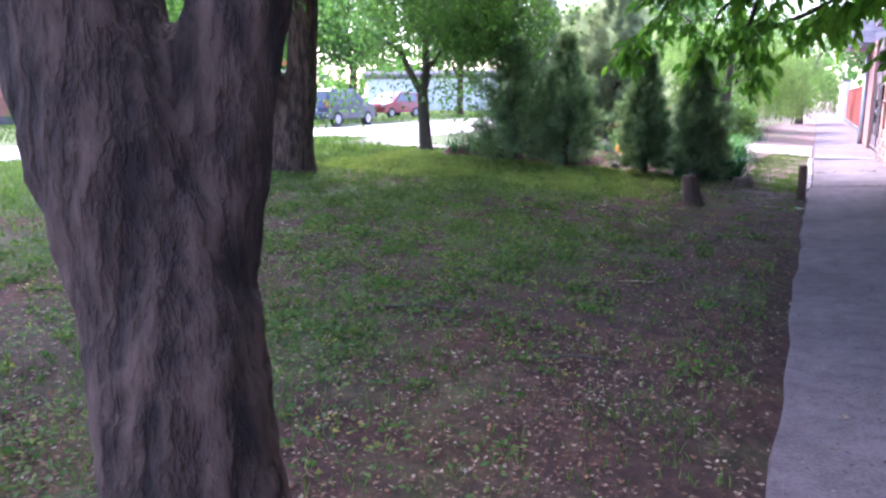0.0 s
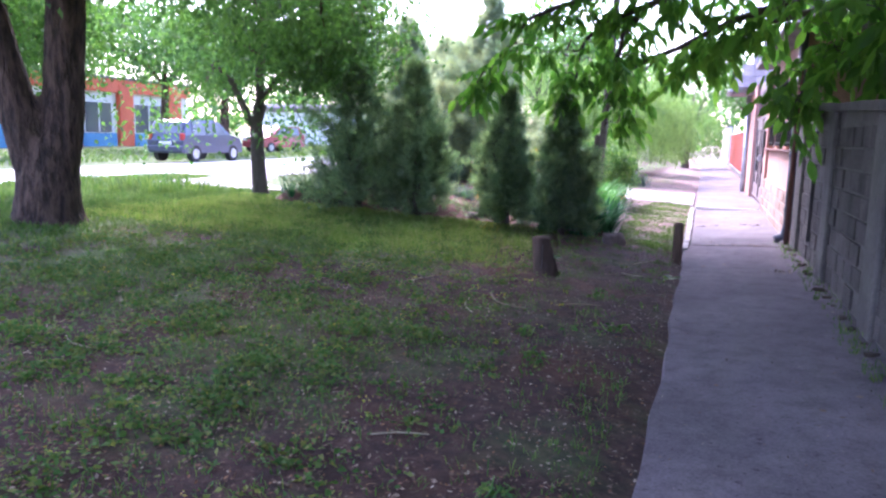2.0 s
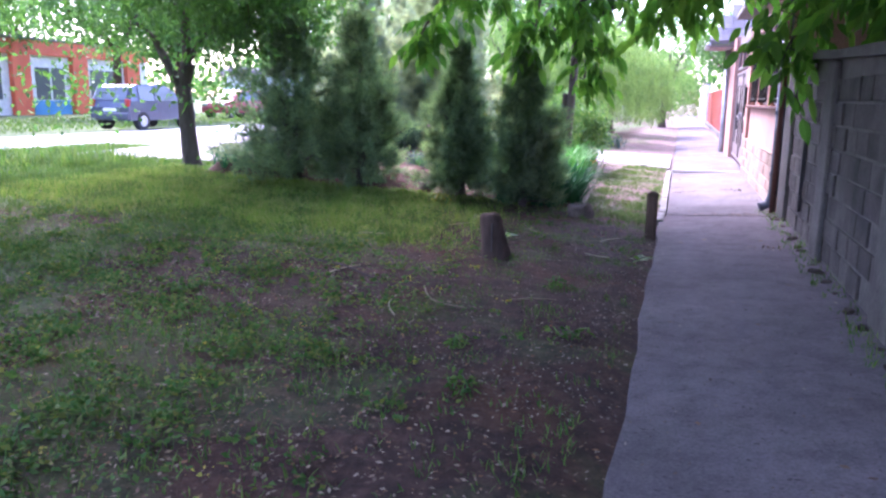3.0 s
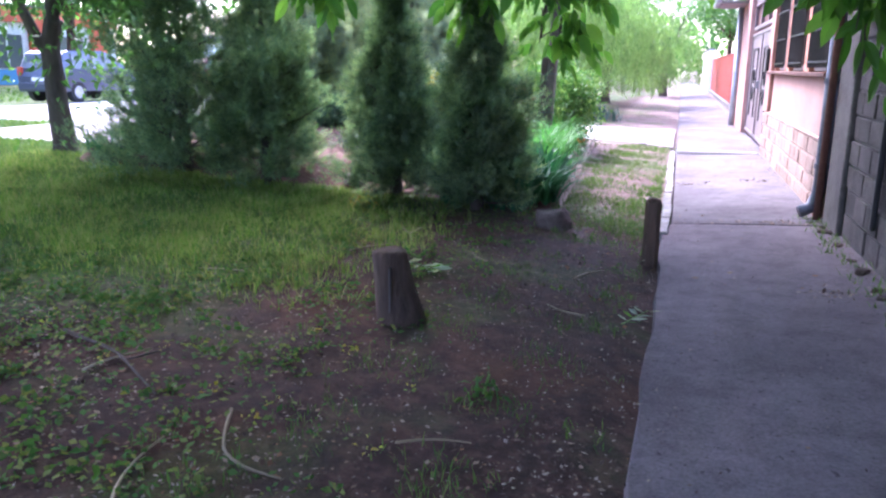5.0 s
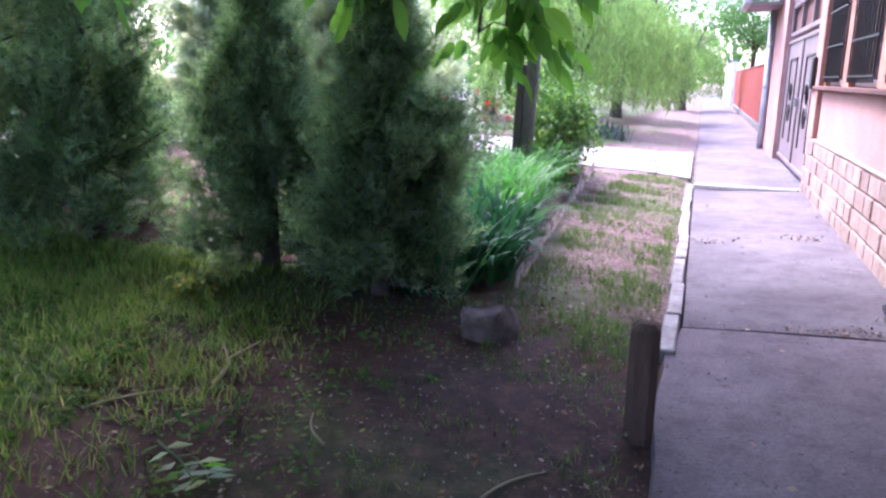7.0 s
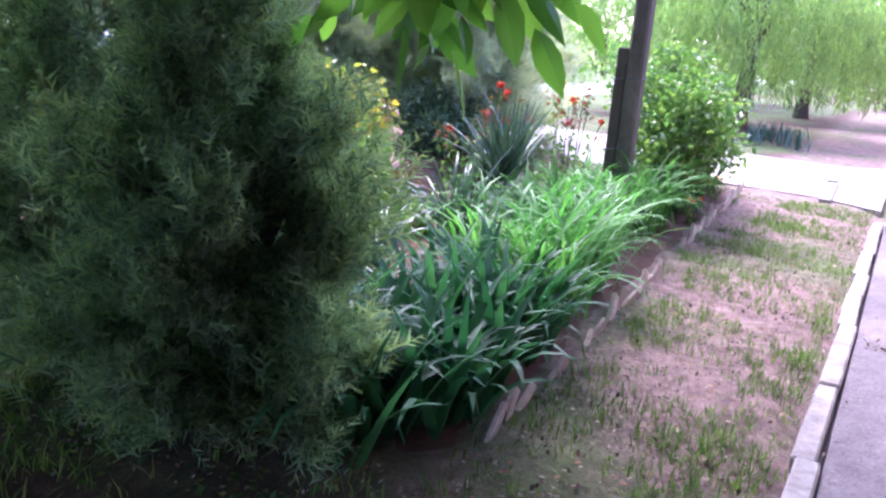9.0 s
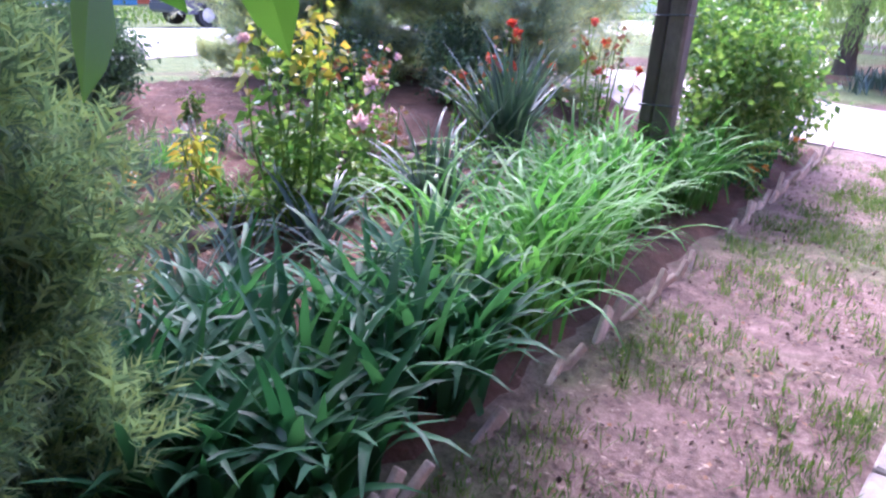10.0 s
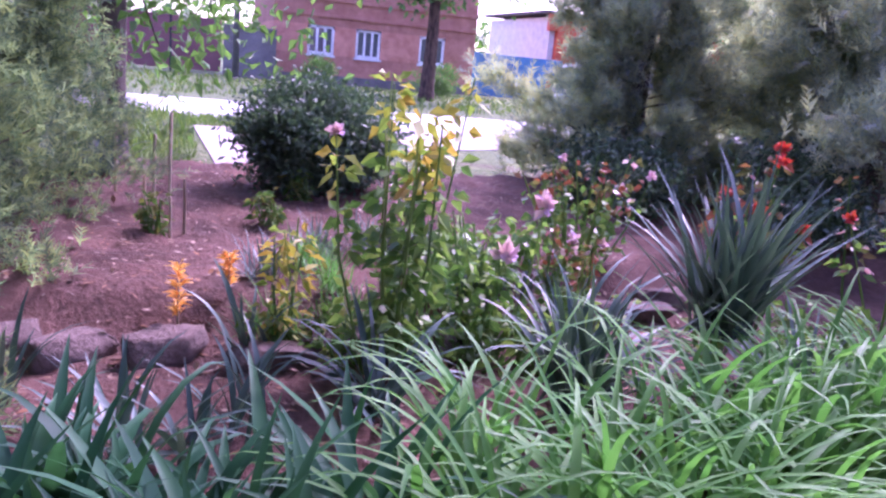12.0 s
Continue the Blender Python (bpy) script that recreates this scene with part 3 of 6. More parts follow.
drain_pipe(1.385, 14.93, 3.15, M_PIPED, "dark grey metal drain pipe with an angled shoe", 0.06)
drain_pipe(1.33, 27.9, 2.98, M_PIPE, "pale galvanised metal drain pipe at the house corner", 0.075, False)
link = thing("service_pipe", (1.38, 14.86, 0), "rusty vertical service pipe against the wall end", "pipe")
v, f = tube_data([(0, 0, 0.02), (0, 0, 2.6)], [0.035] * 2, 10)
link_mesh("pipe", v, f, M_DARKBR, link, smooth=True)


def build_gate():
    root = thing("metal_gate", (WX + 0.03, 21.05, 0.16), "closed brown sheet-metal double gate with black scroll ornaments", "gate")
    for a, b in ((0, 2.16), (2.19, 4.35)):
        leaf = part("gate_leaf", box(0, 0.04, a, b, 0, 2.05, 0.005), M_GATE, root)
        fr = bmesh.new()
        for y0, y1, z0, z1 in ((a, b, 0, 0.06), (a, b, 1.99, 2.05), (a, a + 0.06, 0, 2.05), (b - 0.06, b, 0, 2.05)):
            box(-0.025, 0, y0, y1, z0, z1, 0.004, fr)
        part("gate_frame", fr, M_GATE, leaf)
        orn = bmesh.new()
        for yy in (a + 0.6, b - 0.6):
            box(-0.02, 0, yy, yy + 0.03, 0.35, 1.7, 0, orn)
        box(-0.02, 0, a + 0.6, b - 0.57, 1.7, 1.73, 0, orn)
        part("ornament_bar", orn, M_DARKMET, leaf)
        m = (a + b) / 2
        for s, zc in ((1, 1.15), (-1, 0.8)):
            pts = [(-0.015, m + s * 0.16 * math.cos(q) * (1 - q / 12), zc + 0.2 * math.sin(q) * (1 - q / 12)) for q in np.linspace(0, 7.5, 26)]
            v, f = tube_data(pts, [0.014] * 26, 6)
            link_mesh("scroll", v, f, M_DARKMET, leaf)
    part("handle", box(-0.07, 0, 2.02, 2.06, 0.95, 1.1, 0.01), M_PIPE, root)
    part("letter_box", box(-0.14, 0, -0.32, -0.10, 1.25, 1.65, 0.015), M_DARKMET, root, "black metal letter box on the pier")
    tr = bmesh.new()
    for z in (2.12, 2.62):
        box(-0.01, 0.05, 0, 4.35, z, z + 0.07, 0.004, tr)
    for y in np.linspace(0, 4.28, 4):
        box(-0.01, 0.05, y, y + 0.07, 2.12, 2.69, 0.004, tr)
    part("transom_frame", tr, M_GATE, root)
    part("transom_panel", box(0.06, 0.08, 0, 4.35, 2.12, 2.9), M_DARKBR, root)
    part("lintel", box(0.0, 0.25, -0.1, 4.45, 2.72, 2.95), M_GATE, root)


build_gate()


def build_red_fence():
    root = thing("red_fence", (1.75, 28.6, 0.04), "red corrugated sheet fence on a low dark plinth", "fence")
    part("plinth", box(-0.05, 0.15, 0, 29, -0.05, 0.18, 0.02), M_MORTAR, root)
    n = 0
    while n < 14:
        y = n * 2.05
        bm = bmesh.new()
        prof = []
        for k in range(21):
            prof.append((0.02 * (1 if (k // 2) % 2 else 0), y + k * 0.1))
        for (x0, y0), (x1, y1) in zip(prof, prof[1:]):
            bm.faces.new([bm.verts.new(p) for p in ((x0, y0, 0.2), (x1, y1, 0.2), (x1, y1, 1.95), (x0, y0, 1.95))])
        part("fence_panel", bm, M_FENCE, root)
        part("post", box(0.03, 0.09, y - 0.03, y + 0.03, 0, 2.0), M_DARKMET, root)
        n += 1
    part("rail", box(-0.02, 0.06, 0, 28.7, 1.95, 1.99, 0.005), M_FENCE, root)


build_red_fence()


def build_far_house():
    root = thing("neighbour_house", (2.4, 29.2, 0), "neighbouring red-roofed house behind the red fence", "house")
    part("wall", box(0, 6, 0, 9, -0.1, 3.3), M_PLASTER, root)
    bm = bmesh.new()
    vs = [bm.verts.new(p) for p in ((-0.4, -0.3, 3.3), (6.4, -0.3, 3.3), (6.4, 9.3, 3.3), (-0.4, 9.3, 3.3), (3, 2, 5), (3, 7, 5))]
    for q in ((0, 1, 4), (1, 2, 5, 4), (2, 3, 5), (3, 0, 4, 5), (3, 2, 1, 0)):
        bm.faces.new([vs[i] for i in q])
    part("roof", bm, M_ROOF, root)
    part("awning", box(-0.75, 0, 0.3, 2.3, 2.25, 2.42, 0.02), M_ORANGE, root, "red awning")
    window(root, 3, 4.4, 1.2, 2.4)
    r2 = thing("white_wall", (1.6, 58.5, 0), "white rendered garden wall farther down the footpath", "wall")
    part("wall", box(0, 0.25, 0, 14, -0.1, 2.6), M_WHITE, r2)
    part("coping", box(-0.05, 0.3, 0, 14, 2.6, 2.7, 0.01), M_MORTAR, r2)


build_far_house()


# ---------------- across the street ----------------
def build_street_side():
    z = 0.31
    f = thing("street_fence", (-32.3, 6.3, z), "maroon sheet-metal fence across the street", "fence")
    for i in range(6):
        part("fence_panel", box(-0.03, 0.03, i * 1.9, i * 1.9 + 1.86, 0.15, 2.15, 0.01), M_MAROON, f)
        part("post", box(-0.06, 0.06, i * 1.9 - 0.06, i * 1.9 + 0.02, 0, 2.2), M_DARKMET, f)
    g = thing("street_wall", (-32.3, 17.75, z), "grey rendered boundary wall across the street", "wall")
    part("wall", box(-0.12, 0.12, 0, 2.05, -0.3, 1.9), M_MORTAR, g)
    part("coping", box(-0.18, 0.18, 0, 2.05, 1.9, 2.0, 0.02), M_MORTAR, g)
    g = thing("street_wall", (-32.3, -20, z), "pale plastered boundary wall across the street", "wall")
    part("wall", box(-0.12, 0.12, 0, 26.1, -0.3, 2.1), M_PLASTER, g)
    h = thing("brick_house", (-33.5, 19.85, z), "orange-red brick house with white windows across the street", "house")
    part("lower_wall", box(-8, 0, 0, 9.05, -0.4, 1.2), M_BRICK, h)
    part("upper_wall", box(-8, 0, 0, 9.05, 2.4, 6.4), M_BRICK, h)
    for a, b in ((0, 1.41), (2.56, 3.5), (4.62, 6.4), (7.6, 9.05)):
        part("window_pier", box(-8, 0, a, b, 1.2, 2.4), M_BRICK, h)
    part("plinth", box(0, 0.06, 0, 9.05, -0.4, 0.35), M_MORTAR, h)
    for k, (a, b) in enumerate(((1.41, 2.56), (3.5, 4.62), (6.4, 7.6))):
        wdw = part("window", box(-0.16, -0.12, a, b, 1.2, 2.4), M_GLASS, h)
        fr = bmesh.new()
        for y0, y1, z0, z1 in ((a, b, 1.2, 1.31), (a, b, 2.29, 2.4), (a, a + 0.11, 1.2, 2.4), (b - 0.11, b, 1.2, 2.4), (a + (b - a) * 0.36 - 0.05, a + (b - a) * 0.36 + 0.05, 1.2, 2.4), (a + (b - a) * 0.66 - 0.05, a + (b - a) * 0.66 + 0.05, 1.2, 2.4)):
            box(-0.12, -0.04, y0, y1, z0, z1, 0.01, fr)
        part("window_frame", fr, M_WHITE, wdw)
        part("window_sill", box(-0.1, 0.08, a - 0.05, b + 0.05, 1.11, 1.2, 0.01), M_WHITE, wdw)
    for zc in (2.75, 3.4):
        part("brick_band", box(0, 0.07, 0, 9.05, zc, zc + 0.12, 0.01), M_BRICK, h)
    bm = bmesh.new()
    vs = [bm.verts.new(p) for p in ((0.5, -0.5, 6.4), (0.5, 9.5, 6.4), (-4, 9.5, 9), (-4, -0.5, 9), (-8.5, -0.5, 6.4), (-8.5, 9.5, 6.4))]
    for q in ((0, 1, 2, 3), (3, 2, 5, 4), (0, 3, 4), (1, 5, 2)):
        bm.faces.new([vs[i] for i in q])
    part("roof", bm, M_ROOF, h)
    # street lamp post before the house
    p = thing("lamp_post", (-28.2, 17.9, z - 0.1), "thin grey steel street post on the verge", "post")
    v, fc = tube_data([(0, 0, 0), (0, 0, 7.5)], [0.11, 0.07], 12)
    link_mesh("pole", v, fc, M_PIPED, p, smooth=True)
    part("base", box(-0.16, 0.16, -0.16, 0.16, 0, 0.25, 0.02), M_MORTAR, p)
    # blue kiosk and red and white shop farther along
    k = thing("blue_fence", (-35.0, 28.95, z), "blue painted board fence along the street", "fence")
    for i in range(6):
        part("board", box(-0.03, 0.03, i * 0.9, i * 0.9 + 0.87, -0.2, 2.0, 0.01), M_BLUE, k)
    s = thing("shop", (-37, 34.4, z), "white street shop with orange-red columns and blue panels", "shop")
    part("wall", box(-8, 0, 0, 17, -0.3, 4.2), M_WHITE, s)
    for y in (0.3, 5.0, 9.6, 14.6):
        part("column", box(0.0, 0.35, y, y + 1.3, -0.3, 4.1, 0.03), M_ORANGE, s)
    part("fascia", box(0.02, 0.3, -0.2, 17, 3.5, 4.35, 0.02), M_ORANGE, s)
    for y, wd in ((2.2, 2.2), (6.9, 2.2), (11.4, 2.6)):
        d = part("window", box(0.0, 0.06, y, y + wd, 0.9, 2.8), M_GLASS, s)
        part("window_frame", box(0.03, 0.09, y + wd / 2 - 0.05, y + wd / 2 + 0.05, 0.9, 2.8, 0.01), M_WHITE, d)
    part("blue_panel", box(0.06, 0.2, 6.5, 9.4, -0.3, 0.85, 0.02), M_BLUE, s)
    part("blue_panel", box(0.06, 0.2, 11.1, 14.4, -0.3, 0.85, 0.02), M_BLUE, s)
    part("roof", box(-8.2, 0.4, -0.4, 17.2, 4.36, 4.5), M_MORTAR, s)
    bkt = thing("low_house", (-36, 72, z), "low pale house with a dark roof down the street", "house")
    part("wall", box(-8, 6, 0, 12, -0.3, 3.2), M_WHITE, bkt)
    part("roof", box(-8.5, 6.5, -0.5, 12.5, 3.2, 4.0, 0.3), M_ROOF, bkt)


build_street_side()


# ---------------- trees ----------------
def curve_pts(a, b, n, sag, rng):
    a, b = np.array(a, float), np.array(b, float)
    s = np.linspace(0, 1, n)[:, None]
    P = a + (b - a) * s
    P[:, 2] += (sag * np.sin(np.pi * s))[:, 0]
    P[1:-1] += rng.normal(size=(n - 2, 3)) * 0.02 * np.linalg.norm(b - a)
    return P


def clump_leaves(C, per, rad, L, W, rng, down=0.35):
    n = len(C) * per
    P = np.repeat(C, per, 0) + rng.normal(size=(n, 3)) * np.array([1, 1, 0.7]) * rad
    D = unit(rng.normal(size=(n, 3)) + np.array([0, 0, -down]))
    return leaf_quads(P, D, rng.uniform(0.7, 1.25, n) * L, rng.uniform(0.8, 1.2, n) * W, rng, 0.2)


def crown_points(center, radii, n, rng, shell=0.45):
    U = unit(rng.normal(size=(n * 3, 3)))
    R = rng.uniform(shell, 1.0, n * 3)[:, None] ** 0.7
    P = U * R * np.array(radii)
    keep = np.array([noise.noise(Vector(p * 0.55)) > -0.12 for p in P])
    return (P[keep] + np.array(center))[:n]


BARK_LUMPS = bpy.data.textures.new("bark lumps", "CLOUDS")
BARK_LUMPS.noise_scale, BARK_LUMPS.noise_depth = 0.07, 3


def blend_bark(ob, voxel):
    """Grows the joined stems into one another and roughens the bark."""
    m = ob.modifiers.new("grow", "REMESH")
    m.mode, m.voxel_size, m.use_smooth_shade = "VOXEL", voxel, True
    s = ob.modifiers.new("soften", "SMOOTH")
    s.factor, s.iterations = 0.5, 10
    d = ob.modifiers.new("lumps", "DISPLACE")
    d.texture, d.strength, d.mid_level = BARK_LUMPS, 0.03, 0.5


def broad_tree(name, place, trunk, radii_t, limbs, crown, label, leaf=L_TREE, leafsize=(0.11, 0.06), per=70, clump=0.38, seed=1, extra=None, bark=M_BARK, forks=(), voxel=0.03):
    """trunk: points; limbs: (start, end, radius); crown: list of (centre, radii, clumps)."""
    rng = np.random.default_rng(seed)
    root = thing(name, place, label, "tree")
    stems = [trunk_mesh(trunk, radii_t, rng, 24)] + [trunk_mesh(p, r, rng, 22) for p, r in forks]
    v, f = join(stems)
    t_ob = link_mesh("trunk", v, f, bark, root, smooth=True)
    if forks:
        blend_bark(t_ob, voxel)
    allC = []
    for c, r, n in crown:
        C = crown_points(c, r, n, rng)
        allC.append(C)
    if extra is not None:
        allC.append(np.array(extra, float))
    C = np.concatenate(allC)
    for a, b, r in limbs:
        P = curve_pts(a, b, 8, 0.25 if r < 0.14 else 0.0, rng)
        v, f = trunk_mesh(P, np.linspace(r, r * 0.35, 8), rng, 9)
        link_mesh("limb", v, f, bark, root, smooth=True)
    # twigs from the nearest limb point to the clumps
    ends = np.array([b for _, b, _ in limbs] + [a for a, _, _ in limbs] + [list(np.array(a) * 0.5 + np.array(b) * 0.5) for a, b, _ in limbs])
    tw = []
    for p in C[:: max(1, len(C) // 90)]:
        e = ends[np.argmin(((ends - p) ** 2).sum(1))]
        P = curve_pts(e, p, 5, 0.1, rng)
        tw.append(tube_data(P, np.linspace(0.028, 0.006, 5), 5))
    v, f = join(tw)
    stuff(link_mesh("twig_mass", v, f, bark, root))
    V, F = clump_leaves(C, per, clump, leafsize[0], leafsize[1], rng)
    link_mesh("crown", V, F, leaf, root)
    return root


def trunk_mesh(points, radii, rng, sides=22):
    P = np.array(points, float)
    s = np.linspace(0, len(P) - 1, (len(P) - 1) * (14 if sides > 40 else 8) + 1)
    idx = np.arange(len(P))
    Q = np.stack([np.interp(s, idx, P[:, k]) for k in range(3)], 1)
    R = np.interp(s, idx, radii)
    v, f = tube_data(Q, R, sides)
    out = []
    for k, p in enumerate(v):
        c = Q[k // sides]
        w = 2 * math.pi * (k % sides) / sides
        bulge = 1 + 0.05 * math.sin(3 * w + c[2]) + 0.035 * math.sin(7 * w + 2.3 * c[2]) + 0.05 * noise.noise(Vector(p) * 3.0)
        if sides > 40:
            q = Vector((p[0] * 16, p[1] * 16, p[2] * 4.5))
            bulge += 0.045 * (0.5 - abs(noise.noise(q))) + 0.03 * noise.noise(q * 2.3)
        out.append(tuple(c + (np.array(p) - c) * bulge))
    return out, f


# great forked tree by the start of the walk; its crown shades the lawn
broad_tree("lawn_tree", (-1.20, 1.20, 0.03),
           [(0.14, -0.07, -0.1), (0.08, -0.04, 0.22), (0.0, 0.0, 0.60), (-0.08, 0.04, 0.95), (-0.13, 0.08, 1.25)],
           [0.32, 0.235, 0.195, 0.195, 0.14],
           [((-0.85, 0.1, 3.9), (-4.5, 2.5, 5.6), 0.12), ((0.25, 0.6, 3.9), (1.5, 5.5, 5.5), 0.11),
            ((-0.85, 0.1, 3.9), (-2.5, -4.0, 6.0), 0.10), ((0.25, 0.6, 3.9), (-2.5, 6.5, 5.6), 0.10), ((0.25, 0.6, 3.9), (3.5, 0.5, 6.0), 0.10)],
           [((-1.0, 3.2, 6.0), (6.0, 6.6, 1.8), 360)],
           "large forked tree with furrowed brown bark on the lawn", leafsize=(0.26, 0.15), per=44, clump=0.55, seed=11, voxel=0.02,
           forks=[([(-0.02, 0.0, 0.45), (-0.10, 0.03, 0.90), (-0.21, 0.05, 1.28), (-0.34, 0.07, 1.65), (-0.85, 0.1, 4.0)], [0.11, 0.165, 0.185, 0.195, 0.13]),
                  ([(0.0, 0.04, 0.55), (-0.05, 0.12, 1.05), (-0.03, 0.21, 1.55), (0.08, 0.34, 2.3), (0.25, 0.6, 4.0)], [0.09, 0.115, 0.12, 0.115, 0.10])])

# second forked tree; its high crown, out of view, is enlarged to shade the earth
broad_tree("lawn_tree", (-7.65, 10.1, 0.30),
           [(0, 0, -0.1), (0, 0, 0.12), (0.0, 0.02, 0.6), (0.0, 0.02, 1.05)],
           [0.52, 0.41, 0.36, 0.26],
           [((-0.75, -0.55, 3.6), (-3.0, -1.5, 5.0), 0.13), ((0.22, 0.25, 4.0), (2.6, 2.5, 4.6), 0.12), ((0.22, 0.25, 4.0), (4.0, 0.5, 5.0), 0.12),
            ((0.22, 0.25, 4.0), (-0.5, 3.8, 4.4), 0.11), ((-0.5, -0.35, 2.8), (-3.0, 2.2, 3.2), 0.06), ((0.2, 0.2, 3.2), (2.4, 0.6, 3.6), 0.06)],
           [((0.8, -0.3, 5.0), (5.2, 4.2, 2.0), 420), ((-3.4, 2.0, 2.8), (1.8, 1.9, 0.9), 80), ((1.2, 4.0, 3.0), (1.7, 1.8, 0.8), 60), ((0.0, 5.0, 1.5), (1.3, 1.0, 0.5), 5), ((-2.6, 4.6, 1.4), (1.2, 1.0, 0.5), 4)],
           "tall tree forking into two dark trunks on the lawn", leafsize=(0.12, 0.07), per=85, clump=0.45, seed=12, voxel=0.05,
           forks=[([(-0.10, -0.06, 0.5), (-0.19, -0.12, 1.1), (-0.40, -0.30, 2.4), (-0.66, -0.5, 4.0)], [0.22, 0.235, 0.20, 0.15]),
                  ([(0.10, 0.08, 0.5), (0.16, 0.13, 1.2), (0.20, 0.2, 2.6), (0.24, 0.28, 4.4)], [0.22, 0.25, 0.235, 0.18])])

# slender tree at the lawn's far edge
broad_tree("young_tree", (-7.74, 15.10, 0.34),
           [(0.02, 0, -0.1), (0, 0, 0.1), (-0.05, 0, 0.8), (-0.09, 0.02, 1.35), (0.02, 0.02, 1.7)],
           [0.20, 0.15, 0.125, 0.115, 0.11],
           [((0.0, 0.02, 1.6), (0.10, 0.1, 3.4), 0.085), ((-0.06, 0.02, 1.2), (-0.95, -0.1, 2.35), 0.085), ((0.0, 0.02, 1.7), (0.8, 0.3, 2.3), 0.055), ((0.1, 0.1, 3.2), (1.3, 0.8, 4.3), 0.05), ((0.1, 0.1, 3.2), (-1.4, 0.6, 4.2), 0.05)],
           [((0.1, 0.1, 3.7), (2.1, 2.0, 1.5), 170), ((0.9, -0.4, 2.4), (0.9, 0.8, 0.55), 24), ((-1.4, -0.2, 2.2), (0.9, 0.8, 0.5), 8)],
           "slender leaning young tree at the lawn edge", leafsize=(0.10, 0.055), per=70, clump=0.30, seed=13, bark=M_BARK2)


# walnut behind the garden wall, whose branches hang over the footpath
def compound_leaves(P, D, size, rng):
    """Pinnate leaves: seven pointed leaflets, folded along the midrib, on a drooping stalk."""
    n = len(P)
    D = unit(D)
    side = unit(np.cross(D, np.array([0, 0, 1.0])))
    down = np.array([0, 0, -1.0])
    along, wide, sag = (0.0, 0.22, 0.48, 0.75, 1.0), (0.0, 0.19, 0.25, 0.18, 0.0), (0.0, 0.01, 0.05, 0.12, 0.24)
    tris = [(0, 5, 1), (1, 5, 6), (1, 6, 2), (2, 6, 7), (2, 7, 3), (3, 7, 4), (0, 1, 8), (1, 9, 8), (1, 2, 9), (2, 10, 9), (2, 3, 10), (3, 4, 10)]
    VV, FF = [], []
    for k in range(7):
        u = 0.25 + 0.75 * (k // 2) / 3.0
        base = P + D * (size[:, None] * u) + down * (size[:, None] * 0.35 * u * u)
        d = D * 0.55 + side * (1 if k % 2 else -1) + down * 0.75 if k < 6 else D + down * 0.9
        d = unit(d + rng.normal(size=(n, 3)) * 0.2)
        L = (size * rng.uniform(0.40, 0.62, n) * (1.15 if k == 6 else 1.0))[:, None]
        S = unit(np.cross(d, np.cross(d, down) + rng.normal(size=(n, 3)) * 0.35))
        N = np.cross(S, d)
        mid = [base + d * L * q + down * L * g for q, g in zip(along, sag)]
        left = [mid[i] + S * L * wide[i] + N * L * wide[i] * 0.22 for i in (1, 2, 3)]
        right = [mid[i] - S * L * wide[i] + N * L * wide[i] * 0.22 for i in (1, 2, 3)]
        VV.append(np.stack(mid + left + right, 1).reshape(-1, 3))
        FF.append((np.arange(n)[:, None, None] * 11 + np.array(tris)[None] + k * n * 11).reshape(-1, 3))
    return np.concatenate(VV), np.concatenate(FF)


